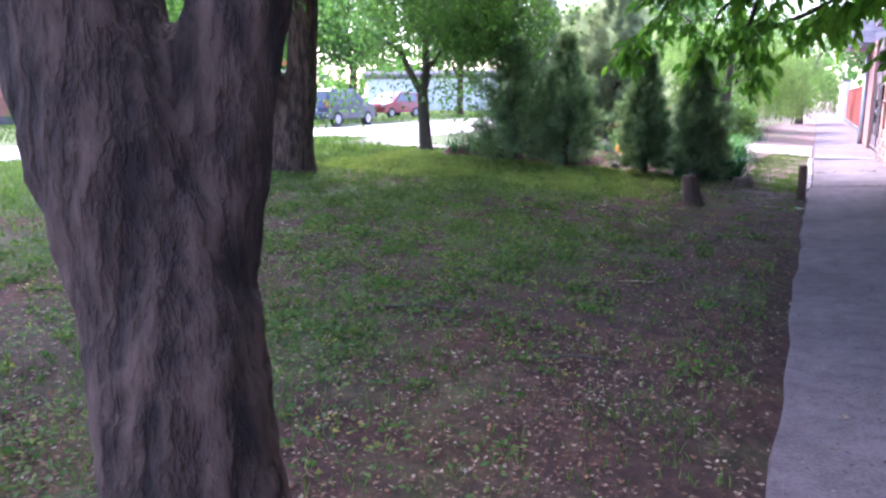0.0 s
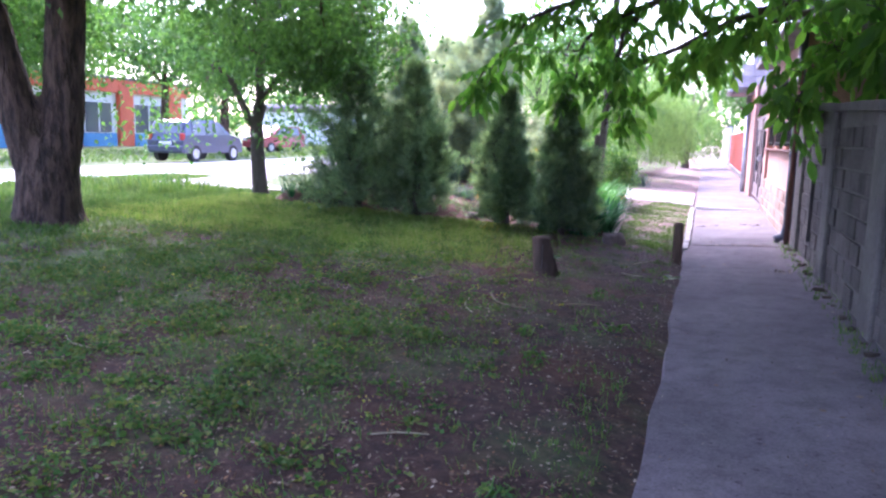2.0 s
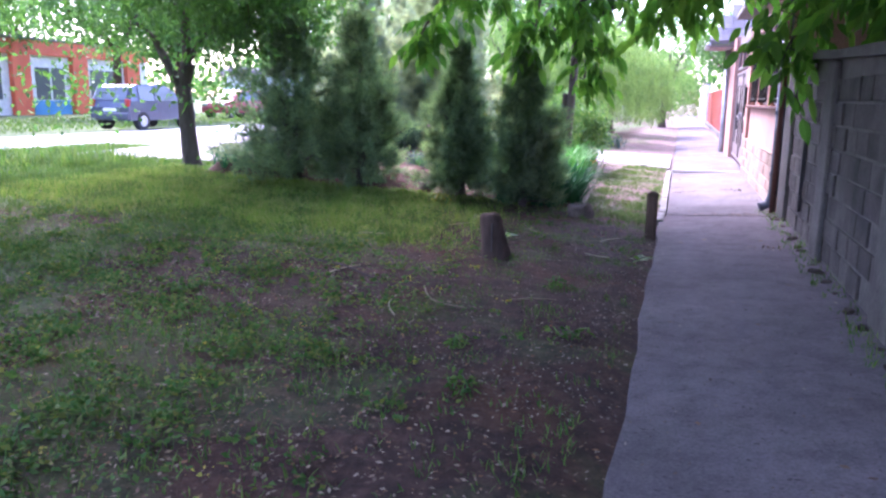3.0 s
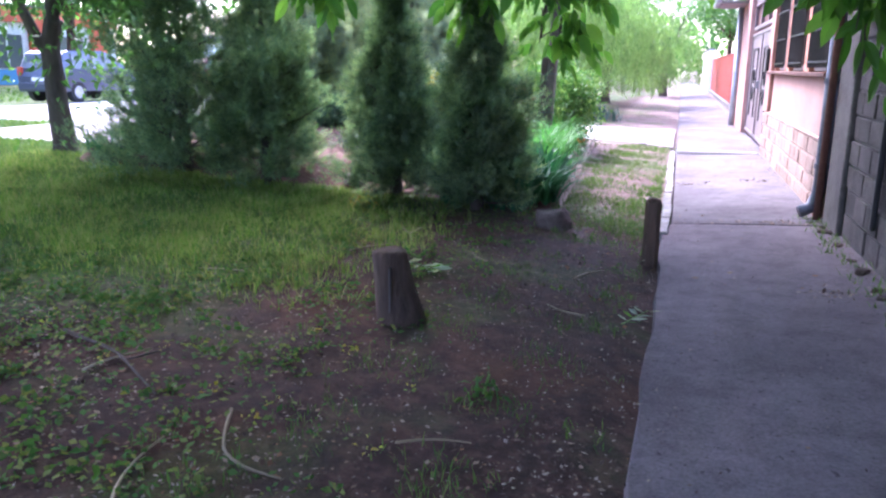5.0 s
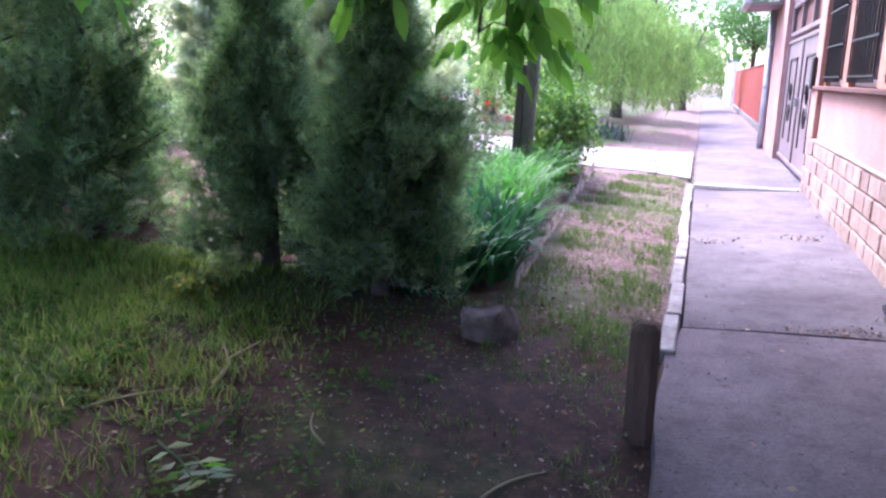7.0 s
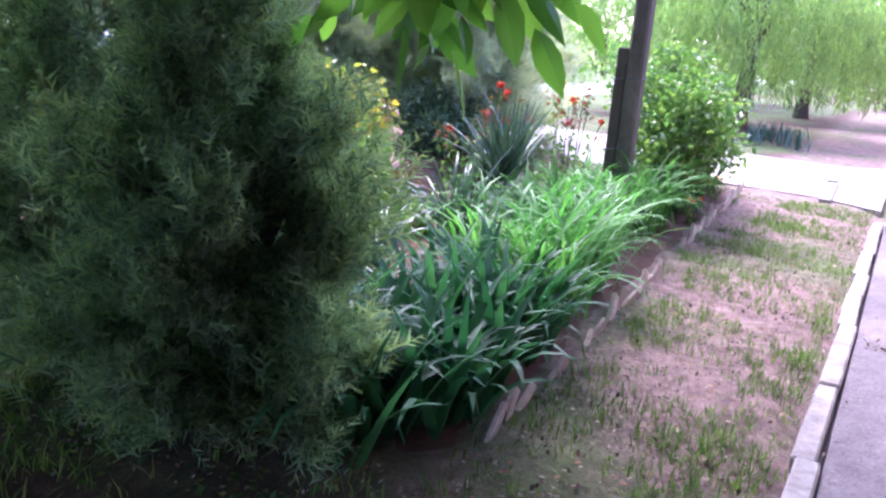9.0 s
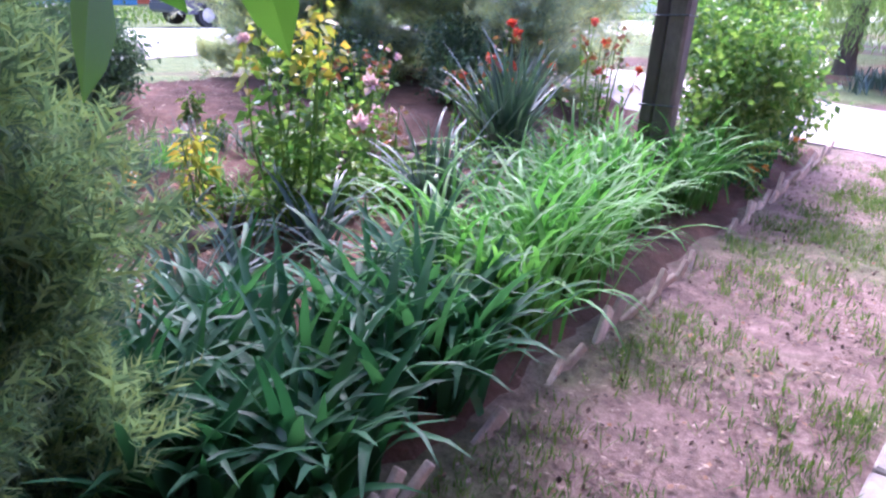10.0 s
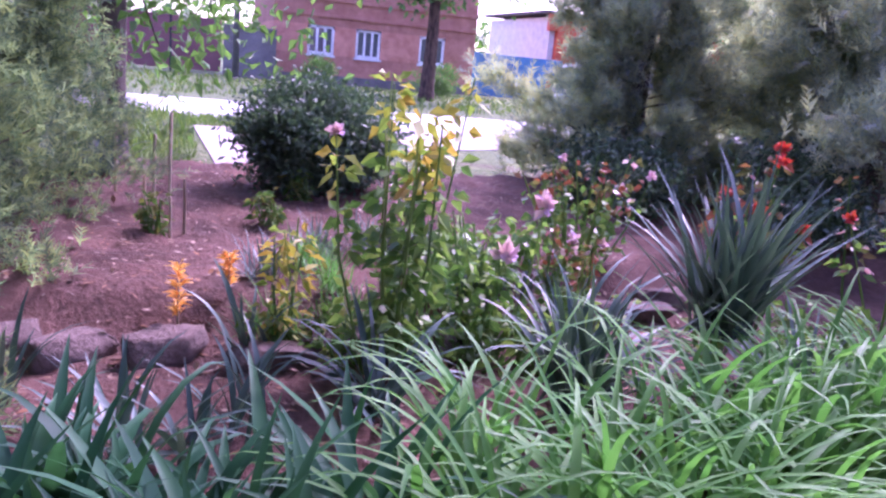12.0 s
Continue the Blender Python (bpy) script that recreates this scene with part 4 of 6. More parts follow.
def build_walnut():
    rng = np.random.default_rng(21)
    root = thing("walnut_tree", (3.9, 12.4, 0.0), "walnut tree behind the wall with leafy boughs hanging over the footpath and an added unseen shade crown", "tree")
    T = np.array([3.9, 12.4, 0])
    v, f = trunk_mesh([(0, 0, -0.1), (0, 0, 0.4), (-0.1, 0, 2.0), (-0.3, 0.1, 3.3)], [0.34, 0.27, 0.22, 0.2], rng)
    link_mesh("trunk", v, f, M_BARK, root, smooth=True)
    boughs = [  # from the trunk's head outward
        [(3.6, 12.5, 3.3), (2.2, 13.0, 3.5), (0.6, 13.5, 3.2), (-0.95, 14.2, 2.6), (-1.12, 14.42, 1.80)],
        [(3.6, 12.5, 3.3), (2.0, 12.4, 3.7), (0.0, 12.8, 3.5), (-1.6, 13.8, 3.0), (-1.8, 14.1, 2.25)],
        [(3.6, 12.5, 3.3), (2.0, 12.2, 3.8), (0.0, 12.4, 3.7), (-2.2, 12.9, 3.1), (-3.0, 13.1, 2.2)],
        [(3.6, 12.5, 3.3), (2.4, 12.7, 3.1), (1.6, 12.7, 2.6), (1.12, 12.6, 2.05)],
        [(3.6, 12.5, 3.3), (2.0, 13.6, 3.4), (0.6, 14.2, 3.1), (-0.1, 14.3, 2.7)],
        [(3.6, 12.5, 3.3), (2.6, 10.2, 3.6), (1.9, 9.4, 3.0), (1.5, 9.6, 2.5)],
        [(3.6, 12.5, 3.3), (1.0, 12.6, 3.9), (-0.9, 13.4, 3.2), (-1.25, 14.3, 2.5), (-1.32, 14.52, 1.76)],
        # added to carry the unseen shading leaves above the bed
        [(3.6, 12.5, 3.3), (2.0, 14.5, 4.9), (0.0, 16.4, 5.4), (-2.4, 17.6, 5.6)],
        [(3.6, 12.5, 3.3), (3.0, 12.2, 3.0), (2.2, 11.9, 2.7), (1.7, 11.8, 2.5)],
        # added to carry the unseen shading leaves above the lawn
        [(3.6, 12.5, 3.3), (1.0, 13.0, 4.7), (-2.0, 13.7, 5.2), (-4.2, 14.0, 5.4)],
        [(3.6, 12.5, 3.3), (3.4, 13.0, 5.0), (2.8, 13.4, 6.2)],
        [(3.6, 12.5, 3.3), (4.4, 11.2, 4.8), (4.9, 10.2, 5.8)],
    ]
    LP, LD = [], []
    for pts in boughs:
        P = np.array(pts, float)
        s = np.linspace(0, len(P) - 1, 18)
        Q = np.stack([np.interp(s, np.arange(len(P)), P[:, k]) for k in range(3)], 1)
        Q[1:-1] += rng.normal(size=(16, 3)) * 0.03
        v, f = tube_data(Q - T, np.linspace(0.085, 0.010, 18), 8)
        link_mesh("bough", v, f, M_BARK2, root, smooth=True)
        tw = []
        for i in range(5, 18):
            for _ in range(3):
                d = rng.normal(size=3) * np.array([0.42, 0.42, 0.26]) * (1.2 - i / 30) * (0.42 if Q[i][2] < 2.5 and Q[i][0] < 0 else 1.0)
                e = Q[i] + d
                tw.append(tube_data([Q[i] - T, (Q[i] + e) / 2 - T + np.array([0, 0, 0.04]), e - T], [0.009, 0.006, 0.004], 5))
                for q in range(2):
                    LP.append(Q[i] + d * (0.5 + 0.5 * q))
                    a = rng.uniform(0, 2 * math.pi)
                    LD.append(np.array([math.cos(a), math.sin(a), rng.uniform(-0.9, 0.1)]) + d * 0.8)
        v, f = join(tw)
        stuff(link_mesh("twig_mass", v, f, M_BARK2, root))
    LP, LD = np.array(LP), np.array(LD)
    # the low hanging leaves stop short of the flower bed
    keep = (LP[:, 1] + 0.45 * np.clip(unit(LD)[:, 1], 0, 1) < 14.58) | (LP[:, 2] > 2.7) | (LP[:, 0] > -0.3)
    LP, LD = LP[keep], LD[keep]
    V, F = compound_leaves(LP, LD, rng.uniform(0.24, 0.38, len(LP)), rng)
    link_mesh("foliage", V - T, F, L_WAL, root)
    # high leaf patches, never in view, added to shade path, earth, juniper and bed
    C = crown_points((-1.8, -2.4, 5.6), (4.4, 4.2, 1.6), 190, rng)
    C = np.concatenate([C, crown_points((-5.0, -1.3, 5.3), (3.6, 4.3, 1.3), 165, rng), crown_points((-6.3, 0.9, 5.4), (1.9, 2.2, 1.0), 46, rng),
                        crown_points((-8.3, 2.6, 5.7), (1.7, 1.4, 0.8), 34, rng), crown_points((-7.0, 4.9, 5.7), (2.0, 1.5, 0.8), 66, rng)])
    V, F = clump_leaves(C, 75, 0.5, 0.24, 0.13, rng)
    link_mesh("crown", V, F, L_WAL, root)
    return root


build_walnut()


# ---------------- junipers ----------------
def conifer(name, place, h, r, label, seed, n_br=230, sprays=34, leaf=L_JUN, base=0.04, size=0.085, top=1.15, lean=0.0):
    """Upright juniper: limbs all round a stem, each carrying upswept feathery sprays."""
    rng = np.random.default_rng(seed)
    root = thing(name, place, label, "conifer")
    v, f = tube_data([(0, 0, -0.05), (0.01, 0, h * 0.4), (lean * 0.5, 0, h * 0.92)], [0.07 * h / 2, 0.045 * h / 2, 0.008], 9)
    link_mesh("trunk", v, f, M_BARK2, root, smooth=True)
    tw, VV = [], []
    P, D = [], []
    bulge = rng.uniform(0.74, 1.24, 12)
    leaders = [(0.0, 0.0, 1.0, 1.0)] + [(0.42 * r * math.cos(q), 0.42 * r * math.sin(q), rng.uniform(0.50, 0.78), rng.uniform(0.55, 0.78)) for q in rng.uniform(0, 6.28) + np.array([0, 2.0, 4.2])]
    for i in range(n_br):
        u = (i + rng.random()) / n_br
        lx, ly, lh, lr = leaders[0 if i % 7 < 4 else 1 + i % 3]
        z = base + (h * lh - base) * u ** 0.9
        az = i * 2.399 + rng.normal() * 0.3
        prof = (1 - u) ** 0.88 * min(1.0, 0.82 + u * 1.3)
        R = r * 1.08 * lr * prof * bulge[int((az % (2 * math.pi)) / (2 * math.pi) * 12) % 12] * (0.48 + 0.74 * rng.random() ** 1.2) + 0.04
        d = np.array([math.cos(az), math.sin(az), 0.0])
        up = rng.uniform(0.25, 0.75)
        low = min(1.0, 0.1 + u * 4)
        tip = np.array([lx, ly, z]) + d * R + np.array([lean * u, 0, (up * R * 0.6 + 0.05) * low])
        st = np.array([lx * min(1, u * 3), ly * min(1, u * 3), max(0.03, z - 0.1 * R)])
        if i % 3 == 0:
            tw.append(tube_data([st, (st + tip) / 2 - np.array([0, 0, 0.05 * R]), tip], [0.012, 0.008, 0.003], 4))
        k = max(6, int(sprays * (0.45 + R / r)))
        s = (0.30 + 0.75 * rng.random(k) ** 0.5)[:, None]
        c = st + (tip - st) * s + rng.normal(size=(k, 3)) * (0.03 + 0.055 * R) * s
        P.append(c)
        D.append(d * 0.75 + np.array([0, 0, 0.75]) + rng.normal(size=(k, 3)) * 0.6)
    v, f = join(tw)
    stuff(link_mesh("branch_mass", v, f, M_BARK2, root))
    P, D = np.concatenate(P), unit(np.concatenate(D))
    n = len(P)
    # each spray is a small flat feather
    S = unit(np.cross(D, rng.normal(size=(n, 3))))
    ln = (size * rng.uniform(0.8, 1.5, n))[:, None]
    tris = [np.stack([P - S * ln * 0.03, P + S * ln * 0.03, P + D * ln], 1)]
    for q in range(8):
        u = 0.12 + 0.1 * q
        sg = 1 if q % 2 else -1
        b = P + D * ln * u
        d = unit(D * 0.8 + S * sg * 0.75 + rng.normal(size=(n, 3)) * 0.22)
        pl = ln * (0.52 - 0.32 * u)
        tris.append(np.stack([b - D * pl * 0.13, b + D * pl * 0.13, b + d * pl], 1))
    V = np.stack(tris, 1).reshape(-1, 3)
    F = np.arange(len(V)).reshape(-1, 3)
    V[:, 2] = np.maximum(V[:, 2], 0.01)
    link_mesh("crown", V, F, leaf, root)
    return root


JL = "upright dark green juniper bush on the lawn"
conifer("juniper", (-1.88, 14.30, 0.07), 2.05, 0.50, JL, 31, 210, 72, base=0.10, size=0.11)
conifer("juniper", (-2.82, 14.48, 0.11), 2.1, 0.52, JL, 32, 200, 50, base=0.08, size=0.115)
conifer("juniper", (-4.35, 14.45, 0.18), 2.45, 0.70, "tall dark green juniper with pale new tips", 33, 210, 50, base=0.10, size=0.115)
conifer("juniper", (-5.45, 14.52, 0.22), 2.35, 0.92, "broad dark green juniper bush beside the bed", 34, 220, 52, base=0.10, size=0.115)
conifer("blue_juniper", (-6.7, 20.0, 0.28), 3.9, 1.10, "grey-green spreading juniper tree behind the flower bed", 36, 190, 110, L_SPR, 0.10, 0.17)
conifer("blue_juniper", (-5.0, 21.3, 0.25), 4.6, 1.25, "tall grey-blue juniper behind the flower bed", 37, 190, 110, L_SPR, 0.12, 0.17)
conifer("blue_juniper", (-6.3, 23.9, 0.30), 4.0, 1.4, "grey-green juniper beside the forecourt", 40, 190, 56, L_SPR, 0.06, 0.18)


def shrub(name, place, size, label, leaf, seed, n=70, per=60, L=0.06, W=0.032, stems=9, rad=0.12):
    rng = np.random.default_rng(seed)
    root = thing(name, place, label, "shrub")
    C = crown_points((0, 0, size[2] * 0.55), (size[0], size[1], size[2] * 0.5), n, rng, 0.35)
    C[:, 2] = np.maximum(C[:, 2], 0.08)
    tw = []
    for p in C[:: max(1, n // (stems * 3))]:
        tw.append(tube_data([(p[0] * 0.15, p[1] * 0.15, -0.03), (p[0] * 0.5, p[1] * 0.5, p[2] * 0.6), tuple(p)], [0.014, 0.009, 0.004], 5))
    v, f = join(tw)
    stuff(link_mesh("stem_mass", v, f, M_BARK2, root))
    V, F = clump_leaves(C, per, rad, L, W, rng, 0.0)
    V[:, 2] = np.maximum(V[:, 2], 0.01)
    link_mesh("foliage", V, F, leaf, root)
    return root


shrub("evergreen_bush", (-6.25, 16.66, 0.42), (0.64, 0.64, 0.82), "dense dark evergreen bush at the bed edge", L_YEW, 41, 170, 130, 0.06, 0.026, rad=0.10)
conifer("blue_juniper", (-6.5, 22.0, 0.28), 3.7, 1.25, "dark grey-green juniper closing the back of the bed", 39, 190, 56, L_SPR, 0.04, 0.18)
shrub("evergreen_bush", (-5.9, 19.2, 0.38), (0.8, 0.55, 0.62), "low dark shrub at the foot of the junipers", L_YEW, 46, 70, 70, 0.07, 0.03)
shrub("evergreen_bush", (-4.8, 20.1, 0.36), (0.8, 0.55, 0.7), "low dark shrub behind the roses", L_YEW, 47, 70, 70, 0.07, 0.03)
shrub("rose_bush", (-2.05, 19.9, 0.10), (0.75, 0.8, 1.35), "leafy green rose bush beside the post", L_ROSE, 42, 95, 60, 0.07, 0.045)
shrub("rose_bush", (-2.3, 21.3, 0.10), (0.7, 0.8, 1.5), "tall leafy green bush near the cross path", L_ROSE, 43, 90, 60, 0.075, 0.045)
shrub("box_bush", (-29.5, 21.0, 0.3), (0.8, 0.8, 1.1), "clipped green bush before the brick house", L_TREE, 44, 60, 40, 0.09, 0.05)
shrub("box_bush", (-29.0, 25.5, 0.3), (1.2, 1.2, 1.3), "round green bush before the brick house", L_TREE, 45, 70, 40, 0.09, 0.05)


def willow(place, h, r, label, seed, strands=430, leaf=L_WIL):
    rng = np.random.default_rng(seed)
    root = thing("willow_tree", place, label, "tree")
    v, f = trunk_mesh([(0, 0, -0.1), (0, 0, 0.4), (0.1, 0, h * 0.35), (0.15, 0.1, h * 0.6)], [0.26, 0.19, 0.16, 0.12], rng)
    link_mesh("trunk", v, f, M_BARK2, root, smooth=True)
    for k in range(9):
        a = k * 0.7
        e = (math.cos(a) * r * 0.75, math.sin(a) * r * 0.75, h * rng.uniform(0.75, 1.0))
        P = curve_pts((0.1, 0, h * rng.uniform(0.3, 0.55)), e, 6, 0.4, rng)
        v, f = tube_data(P, np.linspace(0.08, 0.02, 6), 7)
        link_mesh("limb", v, f, M_BARK2, root, smooth=True)
    a = rng.uniform(0, 2 * math.pi, strands)
    rr = r * np.sqrt(rng.uniform(0.05, 1, strands))
    top = h * (1.0 - 0.3 * (rr / r) ** 2) * rng.uniform(0.75, 1.02, strands)
    low = np.maximum(0.7, top - rng.uniform(1.0, 3.0, strands) * (0.5 + rr / r))
    m = 52
    u = rng.uniform(0, 1, (strands, m))
    out = rr[:, None] * (1 + 0.12 * np.sqrt(u))
    P = np.stack([np.cos(a)[:, None] * out, np.sin(a)[:, None] * out, top[:, None] + (low - top)[:, None] * u], -1).reshape(-1, 3)
    P += rng.normal(size=P.shape) * 0.05
    D = rng.normal(size=P.shape) * 0.5 + np.array([0, 0, -1.0])
    V, F = leaf_quads(P, D, rng.uniform(0.10, 0.2, len(P)), 0.032, rng)
    link_mesh("crown", V, F, leaf, root)


willow((-3.4, 31.5, 0.1), 4.6, 2.6, "pale green weeping tree beside the footpath", 51)
willow((-2.9, 38.5, 0.1), 4.8, 2.5, "pale green weeping tree farther along the footpath", 52)
willow((-0.9, 50.0, 0.05), 4.5, 1.9, "weeping street tree by the footpath", 53, 200)
willow((-6.5, 34.0, 0.3), 5.2, 2.6, "pale weeping tree beside the forecourt", 54, 260)


def street_tree(place, h, r, label, seed, n=120, per=55, L=0.26):
    rng = np.random.default_rng(seed)
    root = thing("street_tree", place, label, "tree")
    v, f = trunk_mesh([(0, 0, -0.1), (0, 0, 0.5), (0.1, 0, h * 0.5)], [0.32, 0.24, 0.17], rng, 14)
    link_mesh("trunk", v, f, M_BARK, root, smooth=True)
    for k in range(6):
        a = k * 1.05 + 0.3
        P = curve_pts((0.08, 0, h * 0.42), (math.cos(a) * r * 0.7, math.sin(a) * r * 0.7, h * rng.uniform(0.6, 0.9)), 6, 0.3, rng)
        v, f = tube_data(P, np.linspace(0.11, 0.03, 6), 7)
        link_mesh("limb", v, f, M_BARK, root, smooth=True)
    C = crown_points((0, 0, h * 0.76), (r, r, h * 0.30), n, rng)
    V, F = clump_leaves(C, per, 0.12 * r + 0.25, L, L * 0.55, rng)
    link_mesh("crown", V, F, L_TREE, root)


for k, (x, y, h, r) in enumerate([(-22, 34.5, 6.5, 2.6), (-25.2, 24.0, 7.5, 3.0), (-27.5, 37, 8, 3.6), (-24, 62, 9, 4.5), (-34, 12.5, 8.5, 3.4), (-17, 75, 10, 5), (-8, 66, 9, 4.5), (-12, 90, 11, 6), (-30, 95, 12, 7), (-38, 40, 9, 4), (4, 84, 9, 4), (-2, 100, 11, 6), (-22, 48, 8, 3.5), (-8.5, 46, 8, 3.5), (-38, 3, 8, 3.5)]):
    street_tree((x, y, 0.28), h, r, "broad green street tree in the distance", 60 + k)


def distant_trees():
    rng = np.random.default_rng(77)
    C = []
    for k in range(170):
        a = rng.uniform(-0.6, 3.4)
        d = rng.uniform(105, 150)
        c = np.array([math.cos(a) * d - 5, math.sin(a) * d + 10, 0])
        h = rng.uniform(6, 14)
        for q in range(9):
            C.append(c + np.array([rng.normal() * 3, rng.normal() * 3, rng.uniform(0.5, 1) * h * (0.3 + 0.7 * q / 9)]))
    V, F = clump_leaves(np.array(C), 16, 1.6, 1.3, 0.9, rng)
    tagged(link_mesh("distant_trees", V, F, L_TREE), "belt of green trees closing the view", "trees", kind="stuff")


distant_trees()


# ---------------- flower bed ----------------
def build_bed():
    # soil, raised behind a row of field stones
    rng = np.random.default_rng(90)
    xs, ys = np.linspace(-7.3, -1.12, 70), np.linspace(14.5, 22.4, 80)
    X, Y = np.meshgrid(xs, ys, indexing="ij")
    edge_x = -3.75 + 0.35 * np.sin(0.9 * (Y - 14.5))
    raised = np.clip((edge_x - X) / 0.25, 0, 1)
    rim = np.clip((-1.12 - 0.055 * (Y - 15) - X) / 0.15, 0, 1) * np.clip((Y - 14.5) / 0.3, 0, 1) * np.clip((22.3 - Y) / 0.3, 0, 1) * np.clip((X + 7.3) / 0.3, 0, 1)
    Z = gz(X, Y) - 0.06 + rim * (0.10 + 0.17 * raised) + rng.normal(size=X.shape) * 0.013 * rim
    V = np.stack([X, Y, Z], -1).reshape(-1, 3)
    n = len(ys)
    i, j = np.meshgrid(np.arange(len(xs) - 1), np.arange(n - 1), indexing="ij")
    a = i * n + j
    F = np.stack([a, a + n, a + n + 1, a + 1], -1).reshape(-1, 4)
    tagged(link_mesh("bed_soil", V, F, M_SOIL, smooth=True), "dark reddish garden soil of the flower bed", "soil", kind="structure")


build_bed()


def bz(x, y):
    e = -3.75 + 0.35 * math.sin(0.9 * (y - 14.5))
    return float(gz(np.float64(x), 0)) + 0.04 + 0.17 * min(1, max(0, (e - x) / 0.25))


def rock(name, place, size, label, seed, material=M_STONE, group="", blunt=0.35):
    rng = random.Random(seed)
    bm = bmesh.new()
    bmesh.ops.create_cube(bm, size=1.75)
    bmesh.ops.subdivide_edges(bm, edges=bm.edges[:], cuts=7, use_grid_fill=True)
    for v in bm.verts:
        v.co = v.co.lerp(v.co.normalized() * 1.05, blunt)
    cutters = [(Vector((rng.gauss(0, 1), rng.gauss(0, 1), rng.gauss(0, 0.7))).normalized(), rng.uniform(0.62, 0.9)) for _ in range(9)] + [(Vector((0, 0, 1)), 0.66)]
    off = Vector((rng.uniform(0, 50), rng.uniform(0, 50), 0))
    for v in bm.verts:
        d = 1.05 + 0.12 * noise.noise(v.co * 1.3 + off) + 0.09 * noise.noise(v.co * 3.7 + off)
        q = v.co.copy()
        for nrm, lim in cutters:
            q -= nrm * max(0.0, q.dot(nrm) - lim)
        q *= d
        v.co = Vector((q.x * size[0], q.y * size[1], max(q.z, -0.5) * size[2]))
    o = part(name, bm, material, smooth=True)
    o.location = place
    o.rotation_euler = (0, 0, rng.uniform(0, 6))
    return tagged(o, label, "stone", group)


for k in range(11):
    y = 14.9 + k * 0.36 + 0.05 * math.sin(k * 5)
    x = -3.62 + 0.35 * math.sin(0.9 * (y - 14.5)) + 0.06 * math.sin(k * 3)
    o = rock("border_stone", (x, y, bz(x + 0.3, y) + 0.05), (0.12, 0.20, 0.075 + 0.02 * (k % 3)), "rough brown field stone edging the raised soil", 100 + k, M_BROWNST, blunt=0.12, group="stones of the bed border")
    o.rotation_euler = (0, 0, 0.25 * math.sin(k * 7) + 0.3 * math.cos(0.9 * (y - 14.5)))
rock("lawn_stone", (-1.03, 13.86, 0.08), (0.20, 0.14, 0.15), "squat angular brown stone lying on the bare earth", 133, M_BROWNST, blunt=0.05).rotation_euler = (0.06, -0.08, 0.35)


def build_edging():
    root = thing("brick_edging", (-1.2, 15.2, 0.0), "leaning brick and slate pieces edging the flower bed", "edging")
    rng = random.Random(9)
    y = 15.0
    while y < 22.4:
        x = -1.10 - 0.062 * (y - 15.0)
        if rng.random() < 0.22:
            y += rng.uniform(0.1, 0.4)
            continue
        k = rng.uniform(0.6, 1.15)
        o = part("brick", box(-0.014, 0.014, -0.028 * k, 0.028 * k, -0.10, 0.17 * k, 0.005), M_SLAT, root)
        o.location = (x + 1.2 + rng.uniform(-0.02, 0.02), y - 15.2, float(gz(np.float64(x), 0)) + rng.uniform(-0.03, 0.02))
        o.rotation_euler = (rng.uniform(-1.2, -0.6), rng.uniform(-0.2, 0.2), rng.uniform(-0.3, 0.2))
        y += rng.uniform(0.11, 0.22)


build_edging()


LEAF_STOCK = {}


def leaf_stock(leaf, L, W, lean, bend, seg):
    """A stock of single leaves of one kind, shared by all its clumps."""
    key = (leaf.name, L, W, lean, bend, seg)
    if key not in LEAF_STOCK:
        rng = np.random.default_rng(len(LEAF_STOCK) + 5)
        made = []
        for _ in range(26):
            one = lambda r: np.array([rng.uniform(*r)])
            V, F = blade_strips(np.zeros((1, 3)), np.zeros(1), one(lean), one(bend), one(L), one(W), seg, rng.normal(size=1) * 0.25)
            # a keel along the middle gives the blade its fold
            mid = (V[0::2] + V[1::2]) / 2 - np.array([0, 0, 1.0]) * np.linalg.norm(V[0::2] - V[1::2], axis=1)[:, None] * 0.16
            n = len(mid)
            VV = np.concatenate([V, mid])
            FF = []
            for k in range(n - 1):
                a, b, c, d, m0, m1 = 2 * k, 2 * k + 1, 2 * k + 3, 2 * k + 2, 2 * n + k, 2 * n + k + 1
                FF += [(a, m0, m1, d), (m0, b, c, m1)]
            me = bpy.data.meshes.new("leaf")
            me.from_pydata(VV.tolist(), [], FF)
            me.materials.append(leaf)
            me.polygons.foreach_set("use_smooth", [True] * len(me.polygons))
            made.append(me)
        LEAF_STOCK[key] = made
    return LEAF_STOCK[key]


def leafy_clump(name, place, label, leaf, seed, n, L, W, lean, bend, spread, seg=6, category="plant", group=""):
    rng = np.random.default_rng(seed)
    root = thing(name, place, label, category, group)
    if category == "grass":
        P = np.stack([rng.normal(size=n) * spread, rng.normal(size=n) * spread, np.full(n, -0.01)], -1)
        V, F = blade_strips(P, rng.uniform(0, 2 * math.pi, n), rng.uniform(lean[0], lean[1], n), rng.uniform(bend[0], bend[1], n), rng.uniform(L[0], L[1], n), rng.uniform(W[0], W[1], n), seg, rng.normal(size=n) * 0.25)
        V[:, 2] = np.maximum(V[:, 2], 0.004)
        stuff(link_mesh("blade_mass", V, F, leaf, root))
        return root
    stock = leaf_stock(leaf, L, W, lean, bend, seg)
    for _ in range(n):
        o = new("leaf", stock[rng.integers(len(stock))])
        o.parent = root
        k = rng.uniform(0.88, 1.1)
        o.location = (rng.normal() * spread, rng.normal() * spread, -0.01)
        o.rotation_euler, o.scale = (rng.normal() * 0.06, rng.normal() * 0.06, rng.uniform(0, 2 * math.pi)), (k, k, k)
    return root


